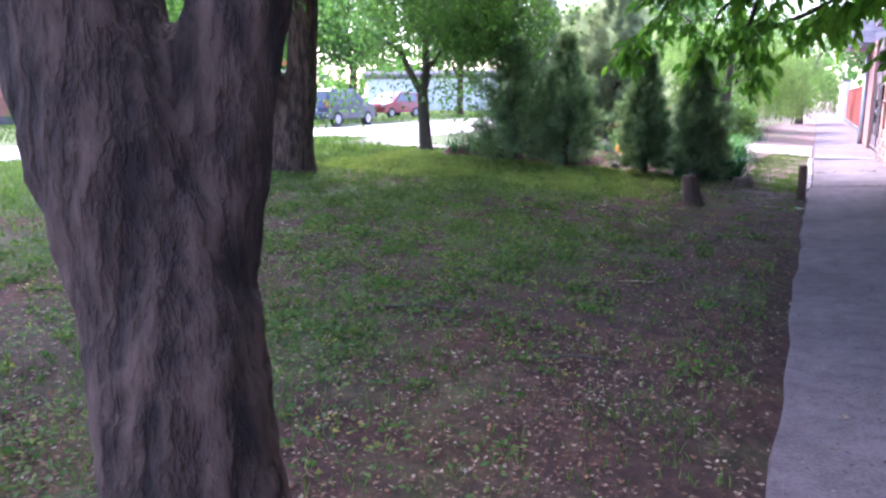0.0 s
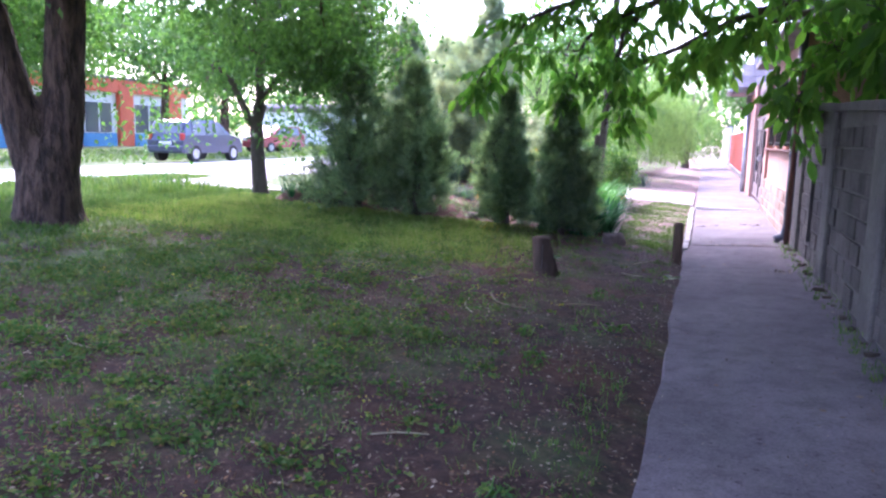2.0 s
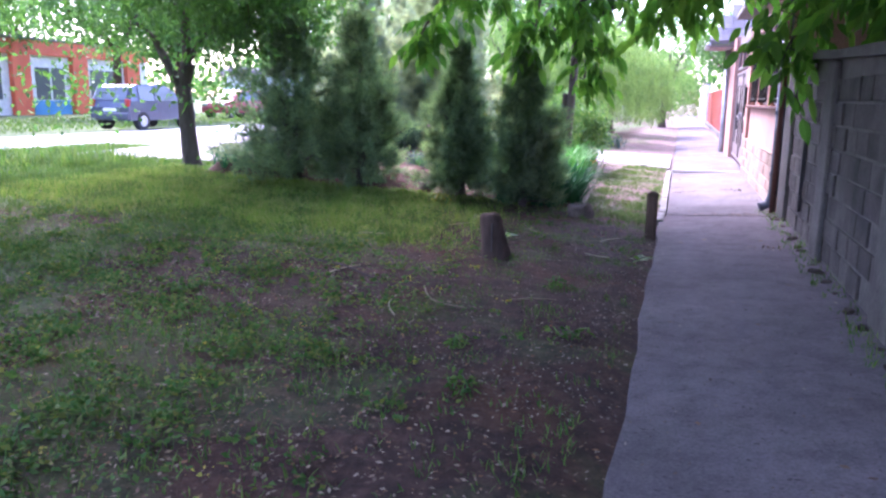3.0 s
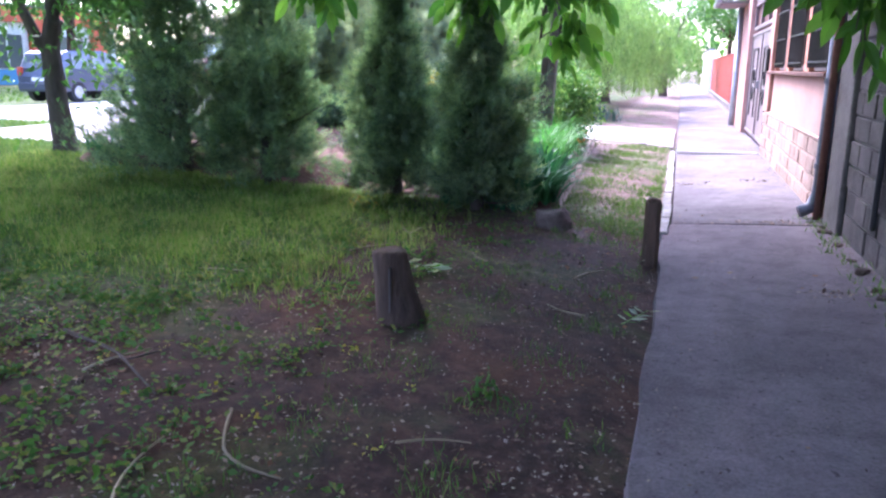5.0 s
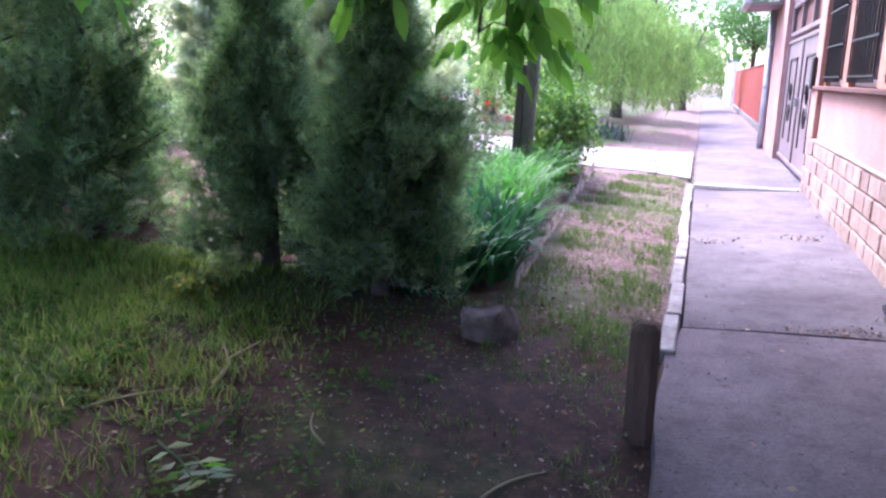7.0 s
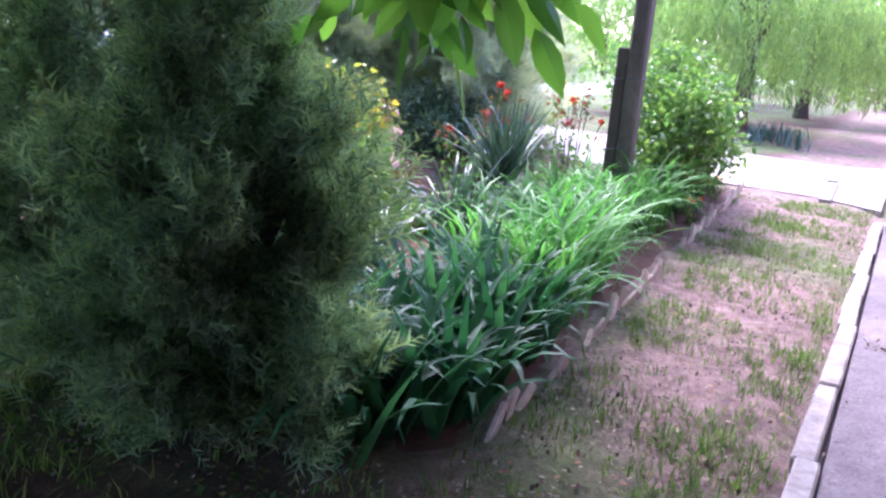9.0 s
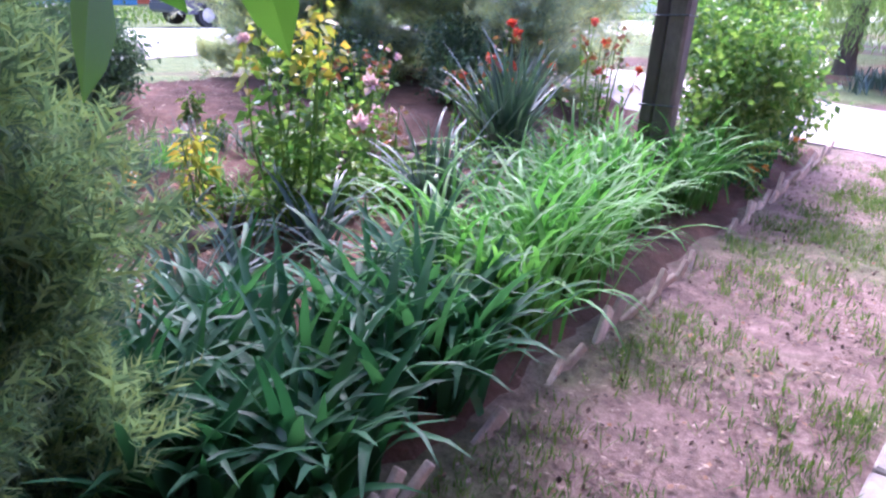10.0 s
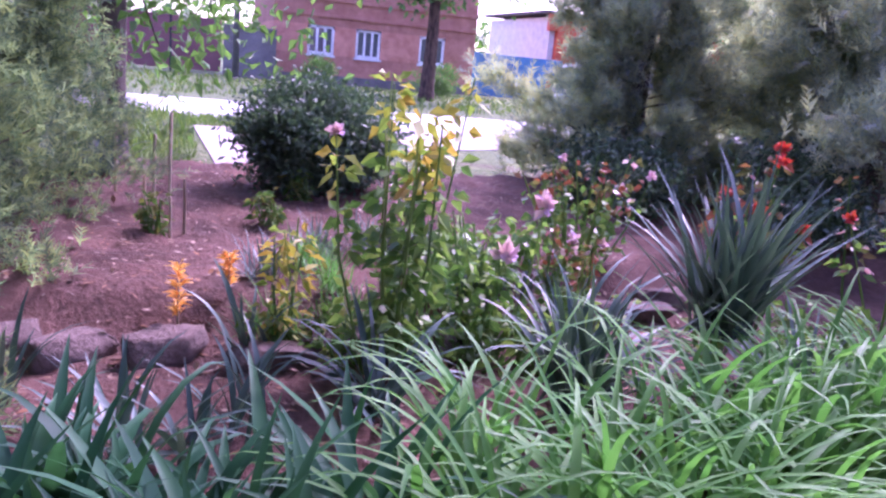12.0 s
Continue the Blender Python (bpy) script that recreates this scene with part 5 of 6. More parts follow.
def build_plants():
    rng = random.Random(14)
    # broad dark iris fans, then the daylilies, along the front of the bed
    for k in range(34):
        x, y = -1.18 - 0.95 * rng.random(), 14.62 + 1.6 * rng.random()
        leafy_clump("iris_clump", (x, y, bz(x, y)), "clump of broad dark green iris leaves", L_IRIS, 200 + k, 18, (0.42, 0.76), (0.038, 0.062), (0.06, 0.55), (0.3, 2.1), 0.06, 6, "iris", "irises along the bed front")
    for k in range(8):
        x, y = -1.45 - 0.8 * rng.random(), 14.36 + 0.26 * rng.random()
        leafy_clump("iris_clump", (x, y, float(gz(np.float64(x), 0))), "clump of broad dark green iris leaves", L_IRIS, 540 + k, 14, (0.42, 0.76), (0.038, 0.062), (0.06, 0.55), (0.3, 2.1), 0.05, 6, "iris", "irises along the bed front")
    for k in range(22):
        x, y = -1.42 - 0.65 * rng.random() - 0.03 * k / 4, 16.2 + 3.0 * (k + rng.random()) / 22
        leafy_clump("daylily_clump", (x, y, bz(x, y)), "arching bright green daylily leaves", L_LILY, 230 + k, 46, (0.5, 0.98), (0.021, 0.034), (0.05, 0.5), (1.1, 2.5), 0.07, 9, "daylily", "daylilies along the bed front")
    for k in range(12):
        x, y = -1.65 - 0.5 * rng.random(), 19.2 + 2.6 * rng.random()
        leafy_clump("iris_clump", (x, y, bz(x, y)), "clump of green iris leaves near the path end", L_IRIS, 260 + k, 15, (0.35, 0.6), (0.025, 0.04), (0.05, 0.4), (0.2, 1.2), 0.06, 5, "iris", "irises along the bed end")
    for k in range(16):
        x, y = -2.35 - 1.0 * rng.random(), 15.0 + 1.7 * rng.random()
        if k % 3 == 0:
            leafy_clump("iris_clump", (x, y, bz(x, y)), "small blue-green iris on bare soil", L_YUC, 280 + k, 10, (0.3, 0.5), (0.022, 0.034), (0.05, 0.6), (0.2, 1.8), 0.04, 6, "iris", "irises on the soil")
    # yuccas
    leafy_clump("yucca", (-2.58, 17.85, bz(-2.58, 17.85) + 0.36), "large spiky grey-green yucca in the bed", L_YUC, 300, 115, (0.42, 0.86), (0.026, 0.040), (0.02, 0.80), (0.0, 0.9), 0.05, 5, "yucca")
    leafy_clump("yucca", (-2.6, 17.2, bz(-2.6, 17.2)), "spiky grey-green yucca with folded leaves", L_YUC, 301, 75, (0.5, 0.9), (0.028, 0.042), (0.02, 0.7), (0.0, 2.3), 0.06, 7, "yucca")
    leafy_clump("yucca", (-2.45, 18.2, bz(-2.45, 18.2)), "low spreading grey-green yucca leaves", L_YUC, 302, 60, (0.4, 0.75), (0.024, 0.036), (0.3, 1.3), (0.1, 1.5), 0.08, 6, "yucca")
    leafy_clump("yucca", (-2.72, 16.35, bz(-2.72, 16.35)), "small blue-green yucca with drooping leaves", L_YUC, 303, 34, (0.32, 0.6), (0.026, 0.040), (0.1, 0.9), (0.3, 2.2), 0.04, 6, "yucca")
    leafy_clump("yucca", (-2.55, 15.42, bz(-2.55, 15.42)), "small dark spiky yucca on the bare soil", L_YUC, 304, 36, (0.32, 0.58), (0.024, 0.036), (0.1, 1.1), (0.0, 1.6), 0.04, 6, "yucca")
    leafy_clump("dark_iris", (-6.3, 15.1, bz(-6.3, 15.1)), "dark blue-green leaf clump beside the juniper", L_YUC, 305, 40, (0.3, 0.6), (0.03, 0.045), (0.1, 1.0), (0.2, 1.6), 0.06, 6, "iris")
    for k in range(5):
        leafy_clump("iris_clump", (-7.0 + 0.17 * k, 14.85 - 0.14 * (k % 2), 0.30), "green iris leaves beside the young tree", L_IRIS, 310 + k, 16, (0.3, 0.55), (0.025, 0.04), (0.05, 0.5), (0.1, 0.8), 0.06, 4, "iris", "irises by the young tree")
    for k in range(9):
        x, y = -1.6 - 0.9 * rng.random(), 27.9 + 1.6 * rng.random()
        leafy_clump("iris_clump", (x, y, float(gz(np.float64(x), 0))), "blue-green iris patch beyond the cross path", L_YUC, 320 + k, 16, (0.3, 0.5), (0.025, 0.04), (0.05, 0.5), (0.1, 0.8), 0.1, 4, "iris", "irises beyond the cross path")
    for k in range(20):
        x, y = -3.2 - 1.2 * rng.random(), 16.0 + 1.6 * rng.random()
        leafy_clump("grass_tuft", (x, y, bz(x, y)), "fine grey-green ornamental grass tuft", L_LILY if k % 2 else L_YUC, 340 + k, 60, (0.18, 0.34), (0.006, 0.010), (0.1, 0.9), (0.3, 1.8), 0.05, 4, "grass", "tufts behind the stones")


build_plants()


def flower_head(parent, place, r, leaf, seed, n=16, name="flower"):
    rng = np.random.default_rng(seed)
    P = np.tile(np.array(place, float), (n, 1)) + rng.normal(size=(n, 3)) * r * 0.12
    D = rng.normal(size=(n, 3)) + np.array([0, 0, 0.5])
    V, F = leaf_quads(P, D, r * rng.uniform(0.8, 1.2, n), r * 0.75, rng, 0.0, 0.2)
    return link_mesh(name, V, F, leaf, parent)


def stemmed(name, place, label, seed, stems, h, spread, leaf, L, W, per, heads=(), top_leaf=None, category="flower"):
    """Upright stems with leaves up their length; heads: (how many, radius, material)."""
    rng = np.random.default_rng(seed)
    root = thing(name, place, label, category)
    tw, LP, TP, ends = [], [], [], []
    for k in range(stems):
        a = rng.uniform(0, 2 * math.pi)
        hh = h * rng.uniform(0.65, 1.05)
        e = np.array([math.cos(a) * spread * rng.random(), math.sin(a) * spread * rng.random(), hh])
        b = e * np.array([0.35, 0.35, 0]) + np.array([0, 0, -0.03])
        m = (e + b) / 2 + rng.normal(size=3) * 0.03
        tw.append(tube_data([b, m, e], [0.008, 0.006, 0.003], 5))
        for u in rng.uniform(0.15, 1.0, per):
            p = (1 - u) ** 2 * b + 2 * u * (1 - u) * m + u * u * e
            (TP if (top_leaf and u > 0.76) else LP).append(p)
        ends.append(e)
    v, f = join(tw)
    stuff(link_mesh("stem_mass", v, f, L_ROSE, root))
    for pts, mt, nm in ((LP, leaf, "leaves"), (TP, top_leaf, "young_leaves")):
        if pts:
            P = np.repeat(np.array(pts), 3, 0)
            n = len(P)
            D = rng.normal(size=(n, 3)) * np.array([1, 1, 0.5])
            V, F = leaf_quads(P + unit(D) * 0.03, D, L * rng.uniform(0.7, 1.3, n), W * rng.uniform(0.8, 1.2, n), rng, 0.25, 0.15)
            stuff(link_mesh(nm, V, F, mt, root))
    i = 0
    for cnt, r, mt in heads:
        for _ in range(cnt):
            flower_head(root, ends[i % len(ends)] + np.array([0, 0, 0.01]), r, mt, seed * 7 + i)
            i += 1
    return root


def plume(name, place, h, seed):
    """A single upright shoot set all round with upswept narrow leaves."""
    rng = np.random.default_rng(seed)
    root = thing(name, place, "upright amber-orange leafy shoot on the raised soil", "plant")
    v, f = tube_data([(0, 0, -0.02), (0.004, 0, h * 0.5), (0, 0.004, h * 0.95)], [0.006, 0.005, 0.003], 6)
    link_mesh("stem", v, f, L_DRY, root)
    n = 110
    z = h * rng.uniform(0.22, 1.0, n)
    a = rng.uniform(0, 6.28, n)
    D = np.stack([np.cos(a), np.sin(a), rng.uniform(0.5, 1.6, n)], -1)
    P = np.stack([0 * z, 0 * z, z], -1)
    V, F = leaf_quads(P, D, rng.uniform(0.05, 0.095, n), 0.012, rng, 0.35, 0.15)
    link_mesh("leaves", V, F, L_AMBER, root)


def build_stakes():
    """Thin pale stakes pushed into the soil by the seedlings."""
    for k, (x, y, h, lean) in enumerate(((-4.70, 15.68, 0.33, 0.03), (-4.63, 15.60, 0.23, -0.02), (-5.2, 15.45, 0.24, 0.05))):
        root = thing("garden_stake", (x, y, bz(x, y)), "thin pale wooden stake standing in the soil", "stake", "stakes in the soil")
        v, f = tube_data([(0, 0, -0.06), (lean * 0.5, 0.004, h * 0.5), (lean, 0, h)], [0.010, 0.009, 0.008], 7)
        link_mesh("stake", v, f, L_DRY, root)


build_stakes()


def build_flowers():
    stemmed("yellow_leaved_rose", (-3.08, 16.5, bz(-3.08, 16.5)), "tall rose with young yellow-green leaves", 401, 11, 1.30, 0.36, L_ROSE, 0.075, 0.05, 19, ((1, 0.045, L_PINK),), L_GOLD)
    stemmed("yellow_leaved_rose", (-3.4, 16.1, bz(-3.4, 16.1)), "thin yellow-green leaved plant behind the stones", 402, 5, 0.62, 0.10, L_GOLD, 0.08, 0.03, 8, (), L_GOLD)
    stemmed("pink_rose", (-3.25, 17.0, bz(-3.25, 17.0)), "rose bush with large pink blooms", 403, 10, 0.72, 0.32, L_ROSE, 0.06, 0.042, 8, ((2, 0.07, L_PINK),))
    stemmed("pink_rose", (-3.5, 17.6, bz(-3.5, 17.6)), "low rose bush with small pink blooms", 404, 14, 0.55, 0.40, L_ROSE, 0.055, 0.04, 9, ((3, 0.04, L_PINK),), L_REDLF)
    stemmed("red_rose", (-2.9, 18.05, bz(-2.9, 18.05)), "rose bush with clusters of red blooms", 405, 10, 1.25, 0.28, L_ROSE, 0.055, 0.04, 9, ((5, 0.042, L_RED),), L_REDLF)
    stemmed("red_rose", (-2.5, 18.75, bz(-2.5, 18.75)), "rose bush with red blooms and reddish young leaves", 406, 12, 1.25, 0.38, L_ROSE, 0.055, 0.04, 9, ((5, 0.042, L_RED),), L_REDLF)
    stemmed("red_rose", (-3.4, 18.7, bz(-3.4, 18.7)), "rose bush with reddish young shoots", 407, 12, 0.85, 0.35, L_ROSE, 0.055, 0.04, 9, ((2, 0.05, L_RED),), L_REDLF)
    stemmed("low_rose", (-3.2, 16.85, bz(-3.2, 16.85)), "low green leafy plants among the roses", 408, 22, 0.36, 0.45, L_ROSE, 0.06, 0.045, 7)
    stemmed("low_rose", (-2.75, 18.5, bz(-2.75, 18.5)), "low green leafy plants among the yuccas", 409, 18, 0.4, 0.45, L_ROSE, 0.06, 0.045, 7)
    for k, (x, y, h) in enumerate(((-3.52, 15.63, 0.30), (-3.66, 15.86, 0.20))):
        plume("amber_shoot", (x, y, bz(x, y)), h, 420 + k)
    for k, (x, y) in enumerate(((-4.9, 16.2), (-4.4, 16.9), (-5.6, 16.5), (-4.7, 15.5), (-5.2, 17.3))):
        stemmed("seedling", (x, y, bz(x, y)), "small green seedling on the bare soil", 430 + k, 6, 0.22, 0.10, L_CLOV, 0.06, 0.035, 6, category="plant")
    for k, (x, y) in enumerate(((-1.72, 20.6), (-1.62, 21.2), (-1.52, 19.6))):
        stemmed("marigold", (x, y, bz(x, y)), "small orange marigold at the bed edge", 440 + k, 5, 0.22, 0.12, L_CLOV, 0.05, 0.02, 5, ((3, 0.03, L_ORNG),))


build_flowers()


# ---------------- posts, stump and small things ----------------
def build_pole():
    root = thing("utility_post", (-2.0, 18.76, 0.08), "leaning concrete post wired to a dark timber plank", "post")
    bm = box(0.0, 0.135, -0.07, 0.07, -0.1, 4.6, 0.02)
    o = part("concrete_post", bm, M_POLE, root)
    o.rotation_euler = (0.0, 0.045, 0)
    bm = box(-0.095, -0.005, -0.06, 0.06, -0.1, 1.55, 0.01)
    o = part("timber_plank", bm, M_POLEW, root)
    o.rotation_euler = (0.0, 0.045, 0)
    for z in (0.72, 1.30):
        x = 0.045 * z
        pts = [(x + a, b, z + 0.01 * i % 0.02) for i, (a, b) in enumerate(((-0.10, -0.075), (0.142, -0.078), (0.142, 0.078), (-0.10, 0.075), (-0.10, -0.075)))]
        v, f = tube_data(pts, [0.006] * 5, 6)
        link_mesh("wire_tie", v, f, M_PIPED, root)


build_pole()


def build_stump():
    rng = np.random.default_rng(61)
    root = thing("tree_stump", (-1.485, 10.84, 0.045), "split weathered stump standing in bare earth", "stump")
    V, F = trunk_mesh([(0.06, 0, -0.06), (0.05, 0, 0.03), (0.02, 0, 0.20), (-0.01, 0, 0.42)], [0.150, 0.138, 0.115, 0.098], rng, 18)
    V = [(x, y, z - (0.03 * max(0, x * 8) if z > 0.35 else 0)) for x, y, z in V]
    link_mesh("trunk", V, F, M_STUMP, root, smooth=True)
    g = box(0.030, 0.040, -0.128, -0.06, 0.05, 0.34)
    part("split", g, M_POLEW, root, "dark vertical split in the wood")


build_stump()


def build_post():
    root = thing("wooden_post", (-0.105, 13.0, 0.0), "short dark square post beside the footpath", "post")
    bm = box(-0.062, 0.062, -0.062, 0.062, -0.08, 0.49, 0.03)
    part("post", bm, M_STUMP, root)


build_post()


def stick(place, L, az, label, seed, r=0.007, mat_=L_DRY, bend=0.1):
    rng = np.random.default_rng(seed)
    n = 7
    s = np.linspace(-0.5, 0.5, n)
    P = np.stack([s * L * math.cos(az) - math.sin(az) * bend * L * np.cos(s * 3), s * L * math.sin(az) + math.cos(az) * bend * L * np.cos(s * 3), np.full(n, r * 0.8)], 1)
    v, f = tube_data(P, np.linspace(r, r * 0.5, n), 6)
    root = tagged(link_mesh("stick", v, f, mat_, smooth=True), label, "stick")
    root.location = place


def put(x, y):
    return (x, y, float(gz(np.float64(x), 0)) + 0.012)


for k, (x, y, L, az) in enumerate([(-2.45, 9.7, 0.35, 1.2), (-1.7, 8.9, 0.55, 1.9), (-2.2, 12.3, 0.4, 0.9), (-1.35, 12.4, 0.3, 2.2), (-0.8, 9.5, 0.3, 0.3), (-2.9, 11.2, 0.4, 0.2), (-1.9, 12.2, 0.3, 1.3), (-0.55, 11.4, 0.3, 2.6), (-1.2, 6.0, 0.3, 0.4), (-3.6, 6.4, 0.4, 2.7), (-0.5, 12.3, 0.35, 1.0)]):
    stick(put(x, y), L, az, "dry bent twig lying on the earth", 500 + k)
for k, (x, y, h) in enumerate(((-5.35, 15.6, 0.62), (-5.5, 15.5, 0.45), (-5.75, 15.25, 0.5))):
    v, f = tube_data([(0, 0, -0.05), (0.02, 0.01, h)], [0.012, 0.010], 6)
    o = tagged(link_mesh("stake", v, f, L_DRY), "thin pale wooden stake stuck in the soil", "stake")
    o.location = (x, y, bz(x, y))


# ---------------- ground cover ----------------
def cover(name, label, leaf, n, fn, seed, region, kind_="grass"):
    rng = np.random.default_rng(seed)
    x = rng.uniform(region[0], region[1], n * 3)
    y = rng.uniform(region[2], region[3], n * 3)
    keep = rng.random(n * 3) < fn(x, y)
    x, y = x[keep][:n], y[keep][:n]
    return x, y, rng


def not_bed(x, y):
    return ~((x < -1.15) & (x > -7.3) & (y > 14.5) & (y < 22.4)) & ~((x < -6.9) & (y > 15.9))


def patchy(x, y, s=1.0):
    return 0.5 + 0.5 * np.sin(s * (2.1 * x + 1.3 * y)) * np.sin(s * (1.7 * y - 0.9 * x) + 1)


def grass(n, seed, region, L, W, fn, label, mat_=L_GRASS, lean=(0.1, 0.9)):
    x, y, rng = cover("", "", None, n, fn, seed, region)
    m = len(x)
    k = 4
    P = np.repeat(np.stack([x, y, gz(x, y) - 0.005], -1), k, 0) + np.concatenate([rng.normal(size=(m * k, 2)) * 0.018, np.zeros((m * k, 1))], 1)
    q = m * k
    V, F = blade_strips(P, rng.uniform(0, 6.28, q), rng.uniform(*lean, q), rng.uniform(0.2, 1.2, q), rng.uniform(*L, q), rng.uniform(*W, q), 2)
    tagged(link_mesh("grass", V, F, mat_), label, "grass", kind="stuff")


def f_lawn(x, y):
    return not_bed(x, y) * (x < -0.15) * np.clip(lawn_green(x, y) * 1.5 * (0.35 + patchy(x, y)), 0, 1)


grass(25000, 701, (-9, -0.15, -1, 15.8), (0.04, 0.10), (0.004, 0.008), f_lawn, "thin green lawn grass in patches")
grass(2600, 702, (-4.5, -0.2, 1.0, 8.0), (0.03, 0.08), (0.005, 0.010), lambda x, y: not_bed(x, y) * (0.15 + 0.5 * patchy(x, y, 1.6)), "short grass tufts in trodden earth")
grass(2600, 703, (-1.1, -0.1, 13.3, 22.2), (0.03, 0.08), (0.004, 0.008), lambda x, y: np.clip(patchy(x, y, 1.7) ** 2 + 0.4 * patchy(x, y, 4.3) ** 4 - 0.1, 0, 1) * (x > -1.1 - 0.062 * (y - 15)), "sparse grass on the strip beside the kerb")
grass(15000, 704, (-13.2, -6.2, 4, 19), (0.05, 0.12), (0.010, 0.018), lambda x, y: np.clip((-6.2 - x) / 3.0, 0, 0.9) * (x > -13.1) * ((y < 15.9) | ((x < -11.45) & (y < 19))), "sunlit lawn grass toward the street")
grass(9000, 705, (-30, -18.8, -10, 60), (0.06, 0.16), (0.02, 0.04), lambda x, y: np.full_like(x, 0.8), "grass verge across the street")
grass(700, 706, (-12.6, -8.9, 13.6, 15.8), (0.10, 0.36), (0.012, 0.022), lambda x, y: 0.05 + 0.9 * patchy(x, y, 1.9) ** 2, "taller grass along the lawn edge")
grass(330, 707, (1.22, 1.46, 2, 15), (0.03, 0.10), (0.005, 0.010), lambda x, y: 0.15 + 0.5 * patchy(x, y, 2.5), "weeds along the foot of the wall")


# band of grass whose sunlit look is put into the blade colours
grass(20000, 708, (-8.0, -1.7, 10.6, 14.9), (0.05, 0.13), (0.005, 0.010), lambda x, y: not_bed(x, y) * np.clip((-x - 1.7) / 1.2, 0, 1) * (0.08 + 0.92 * patchy(x, y, 1.1) * patchy(y, x, 2.3)) * np.clip((y - 10.6) / 1.0, 0, 1), "yellow-green grass before the junipers, coloured as if sunlit", L_SUNLIT_TURF)


def scatter_leaves(name, label, leaf, n, seed, region, L, fn, flat=0.25, lift=0.02):
    x, y, rng = cover("", "", None, n, fn, seed, region)
    m = len(x)
    P = np.stack([x, y, np.where(x > 0, gz(x, y), gz(x, y)) + rng.uniform(0.002, lift, m)], -1)
    D = rng.normal(size=(m, 3)) * np.array([1, 1, flat])
    D = unit(D)
    S = unit(np.cross(D, np.array([0, 0, 1.0]) + rng.normal(size=(m, 3)) * 0.25))
    l = rng.uniform(*L, m)[:, None]
    mid = P + D * l * 0.5
    V = np.stack([P, mid + S * l * 0.3, P + D * l, mid - S * l * 0.3], 1).reshape(-1, 3)
    V[:, 2] = np.maximum(V[:, 2], gz(V[:, 0], V[:, 1]) + 0.003)
    tagged(link_mesh(name, V, np.arange(m * 4).reshape(m, 4), leaf), label, "leaves", kind="stuff")


scatter_leaves("low_weeds", "low broad-leaved weeds creeping over the earth", L_CLOV, 30000, 711, (-7, -0.2, 0.5, 14.3), (0.02, 0.05), lambda x, y: not_bed(x, y) * np.clip(patchy(x, y, 1.3) * np.clip((-x - 0.6) / 2.2, 0.04, 1) * 1.1 * np.clip(1.3 - 0.6 * np.exp(-((x + 1.1) ** 2 / 1.6 + (y - 11.6) ** 2 / 3)), 0, 1) - 0.1, 0, 1), 0.3, 0.05)
scatter_leaves("leaf_litter", "dry brown leaf litter scattered on the earth", L_LITTER, 15000, 712, (-6.5, -0.05, 0.5, 15), (0.012, 0.042), lambda x, y: not_bed(x, y) * np.clip(0.75 - 0.62 * np.exp(-(((x + 1.0) / 1.6) ** 2 + ((y - 11.3) / 3.2) ** 2)), 0.02, 1) * (0.35 + 0.65 * patchy(x, y, 0.8)), 0.2, 0.015)
scatter_leaves("dry_litter", "pale dry scraps strewn over the brown lawn", L_LITTER, 16000, 716, (-5.5, -0.05, 0.8, 9.5), (0.010, 0.034), lambda x, y: np.clip(1.15 - y / 9.5, 0.1, 1) * (0.4 + 0.6 * patchy(x, y, 1.4)), 0.3, 0.02)
scatter_leaves("bed_litter", "pale dry scraps on the bed soil and strip", L_LITTER, 900, 713, (-1.2, -0.1, 14.2, 22), (0.012, 0.04), lambda x, y: 0.6 + 0 * x, 0.2, 0.02)
scatter_leaves("path_litter", "few fallen leaves on the footpath", L_LITTER, 520, 714, (0.05, 1.4, 2, 22), (0.02, 0.06), lambda x, y: 0.03 + 0.97 * (np.abs(y - 14.62) < 0.14) * (x > 0.4) + 0.6 * (np.abs(y - 17.5) < 0.1), 0.15, 0.012)


# crumbs of earth, grit and leaf scraps, and small tufts, on the trodden ground and the footpath
scatter_leaves("earth_crumbs", "crumbs of dark earth and dry scraps on bare ground", L_CRUMB, 14000, 717, (-3.4, -0.05, 7.5, 14.6), (0.008, 0.028), lambda x, y: not_bed(x, y) * (0.25 + 0.75 * patchy(x, y, 2.3)), 0.7, 0.014)
scatter_leaves("strip_crumbs", "crumbs and pale scraps on the strip beside the kerb", L_CRUMB, 5200, 718, (-1.6, -0.09, 14.2, 22), (0.010, 0.034), lambda x, y: (x > -1.1 - 0.062 * (y - 15)) * (0.3 + 0.7 * patchy(x, y, 2.1)), 0.6, 0.016)
scatter_leaves("path_grit", "grit and leaf crumbs on the footpath", L_CRUMB, 2600, 719, (0.0, 1.45, 0.5, 22), (0.008, 0.024), lambda x, y: np.clip(0.12 + 0.5 * np.exp(-np.abs(x - 0.02) / 0.08) + 0.8 * np.exp(-np.abs(x - 1.42) / 0.12) + 0.9 * (np.abs(y - 14.6) < 0.10), 0, 1), 0.5, 0.008)
grass(1500, 721, (-1.9, -0.12, 8.0, 14.5), (0.03, 0.075), (0.003, 0.006), lambda x, y: not_bed(x, y) * np.clip(patchy(x, y, 3.1) ** 3, 0, 1), "tiny grass tufts on the bare earth")
grass(2400, 722, (-1.5, -0.10, 14.0, 22), (0.03, 0.09), (0.003, 0.007), lambda x, y: (x > -1.1 - 0.062 * (y - 15)) * np.clip(patchy(x, y, 3.3) ** 3, 0, 1), "small grass clumps on the pinkish strip")


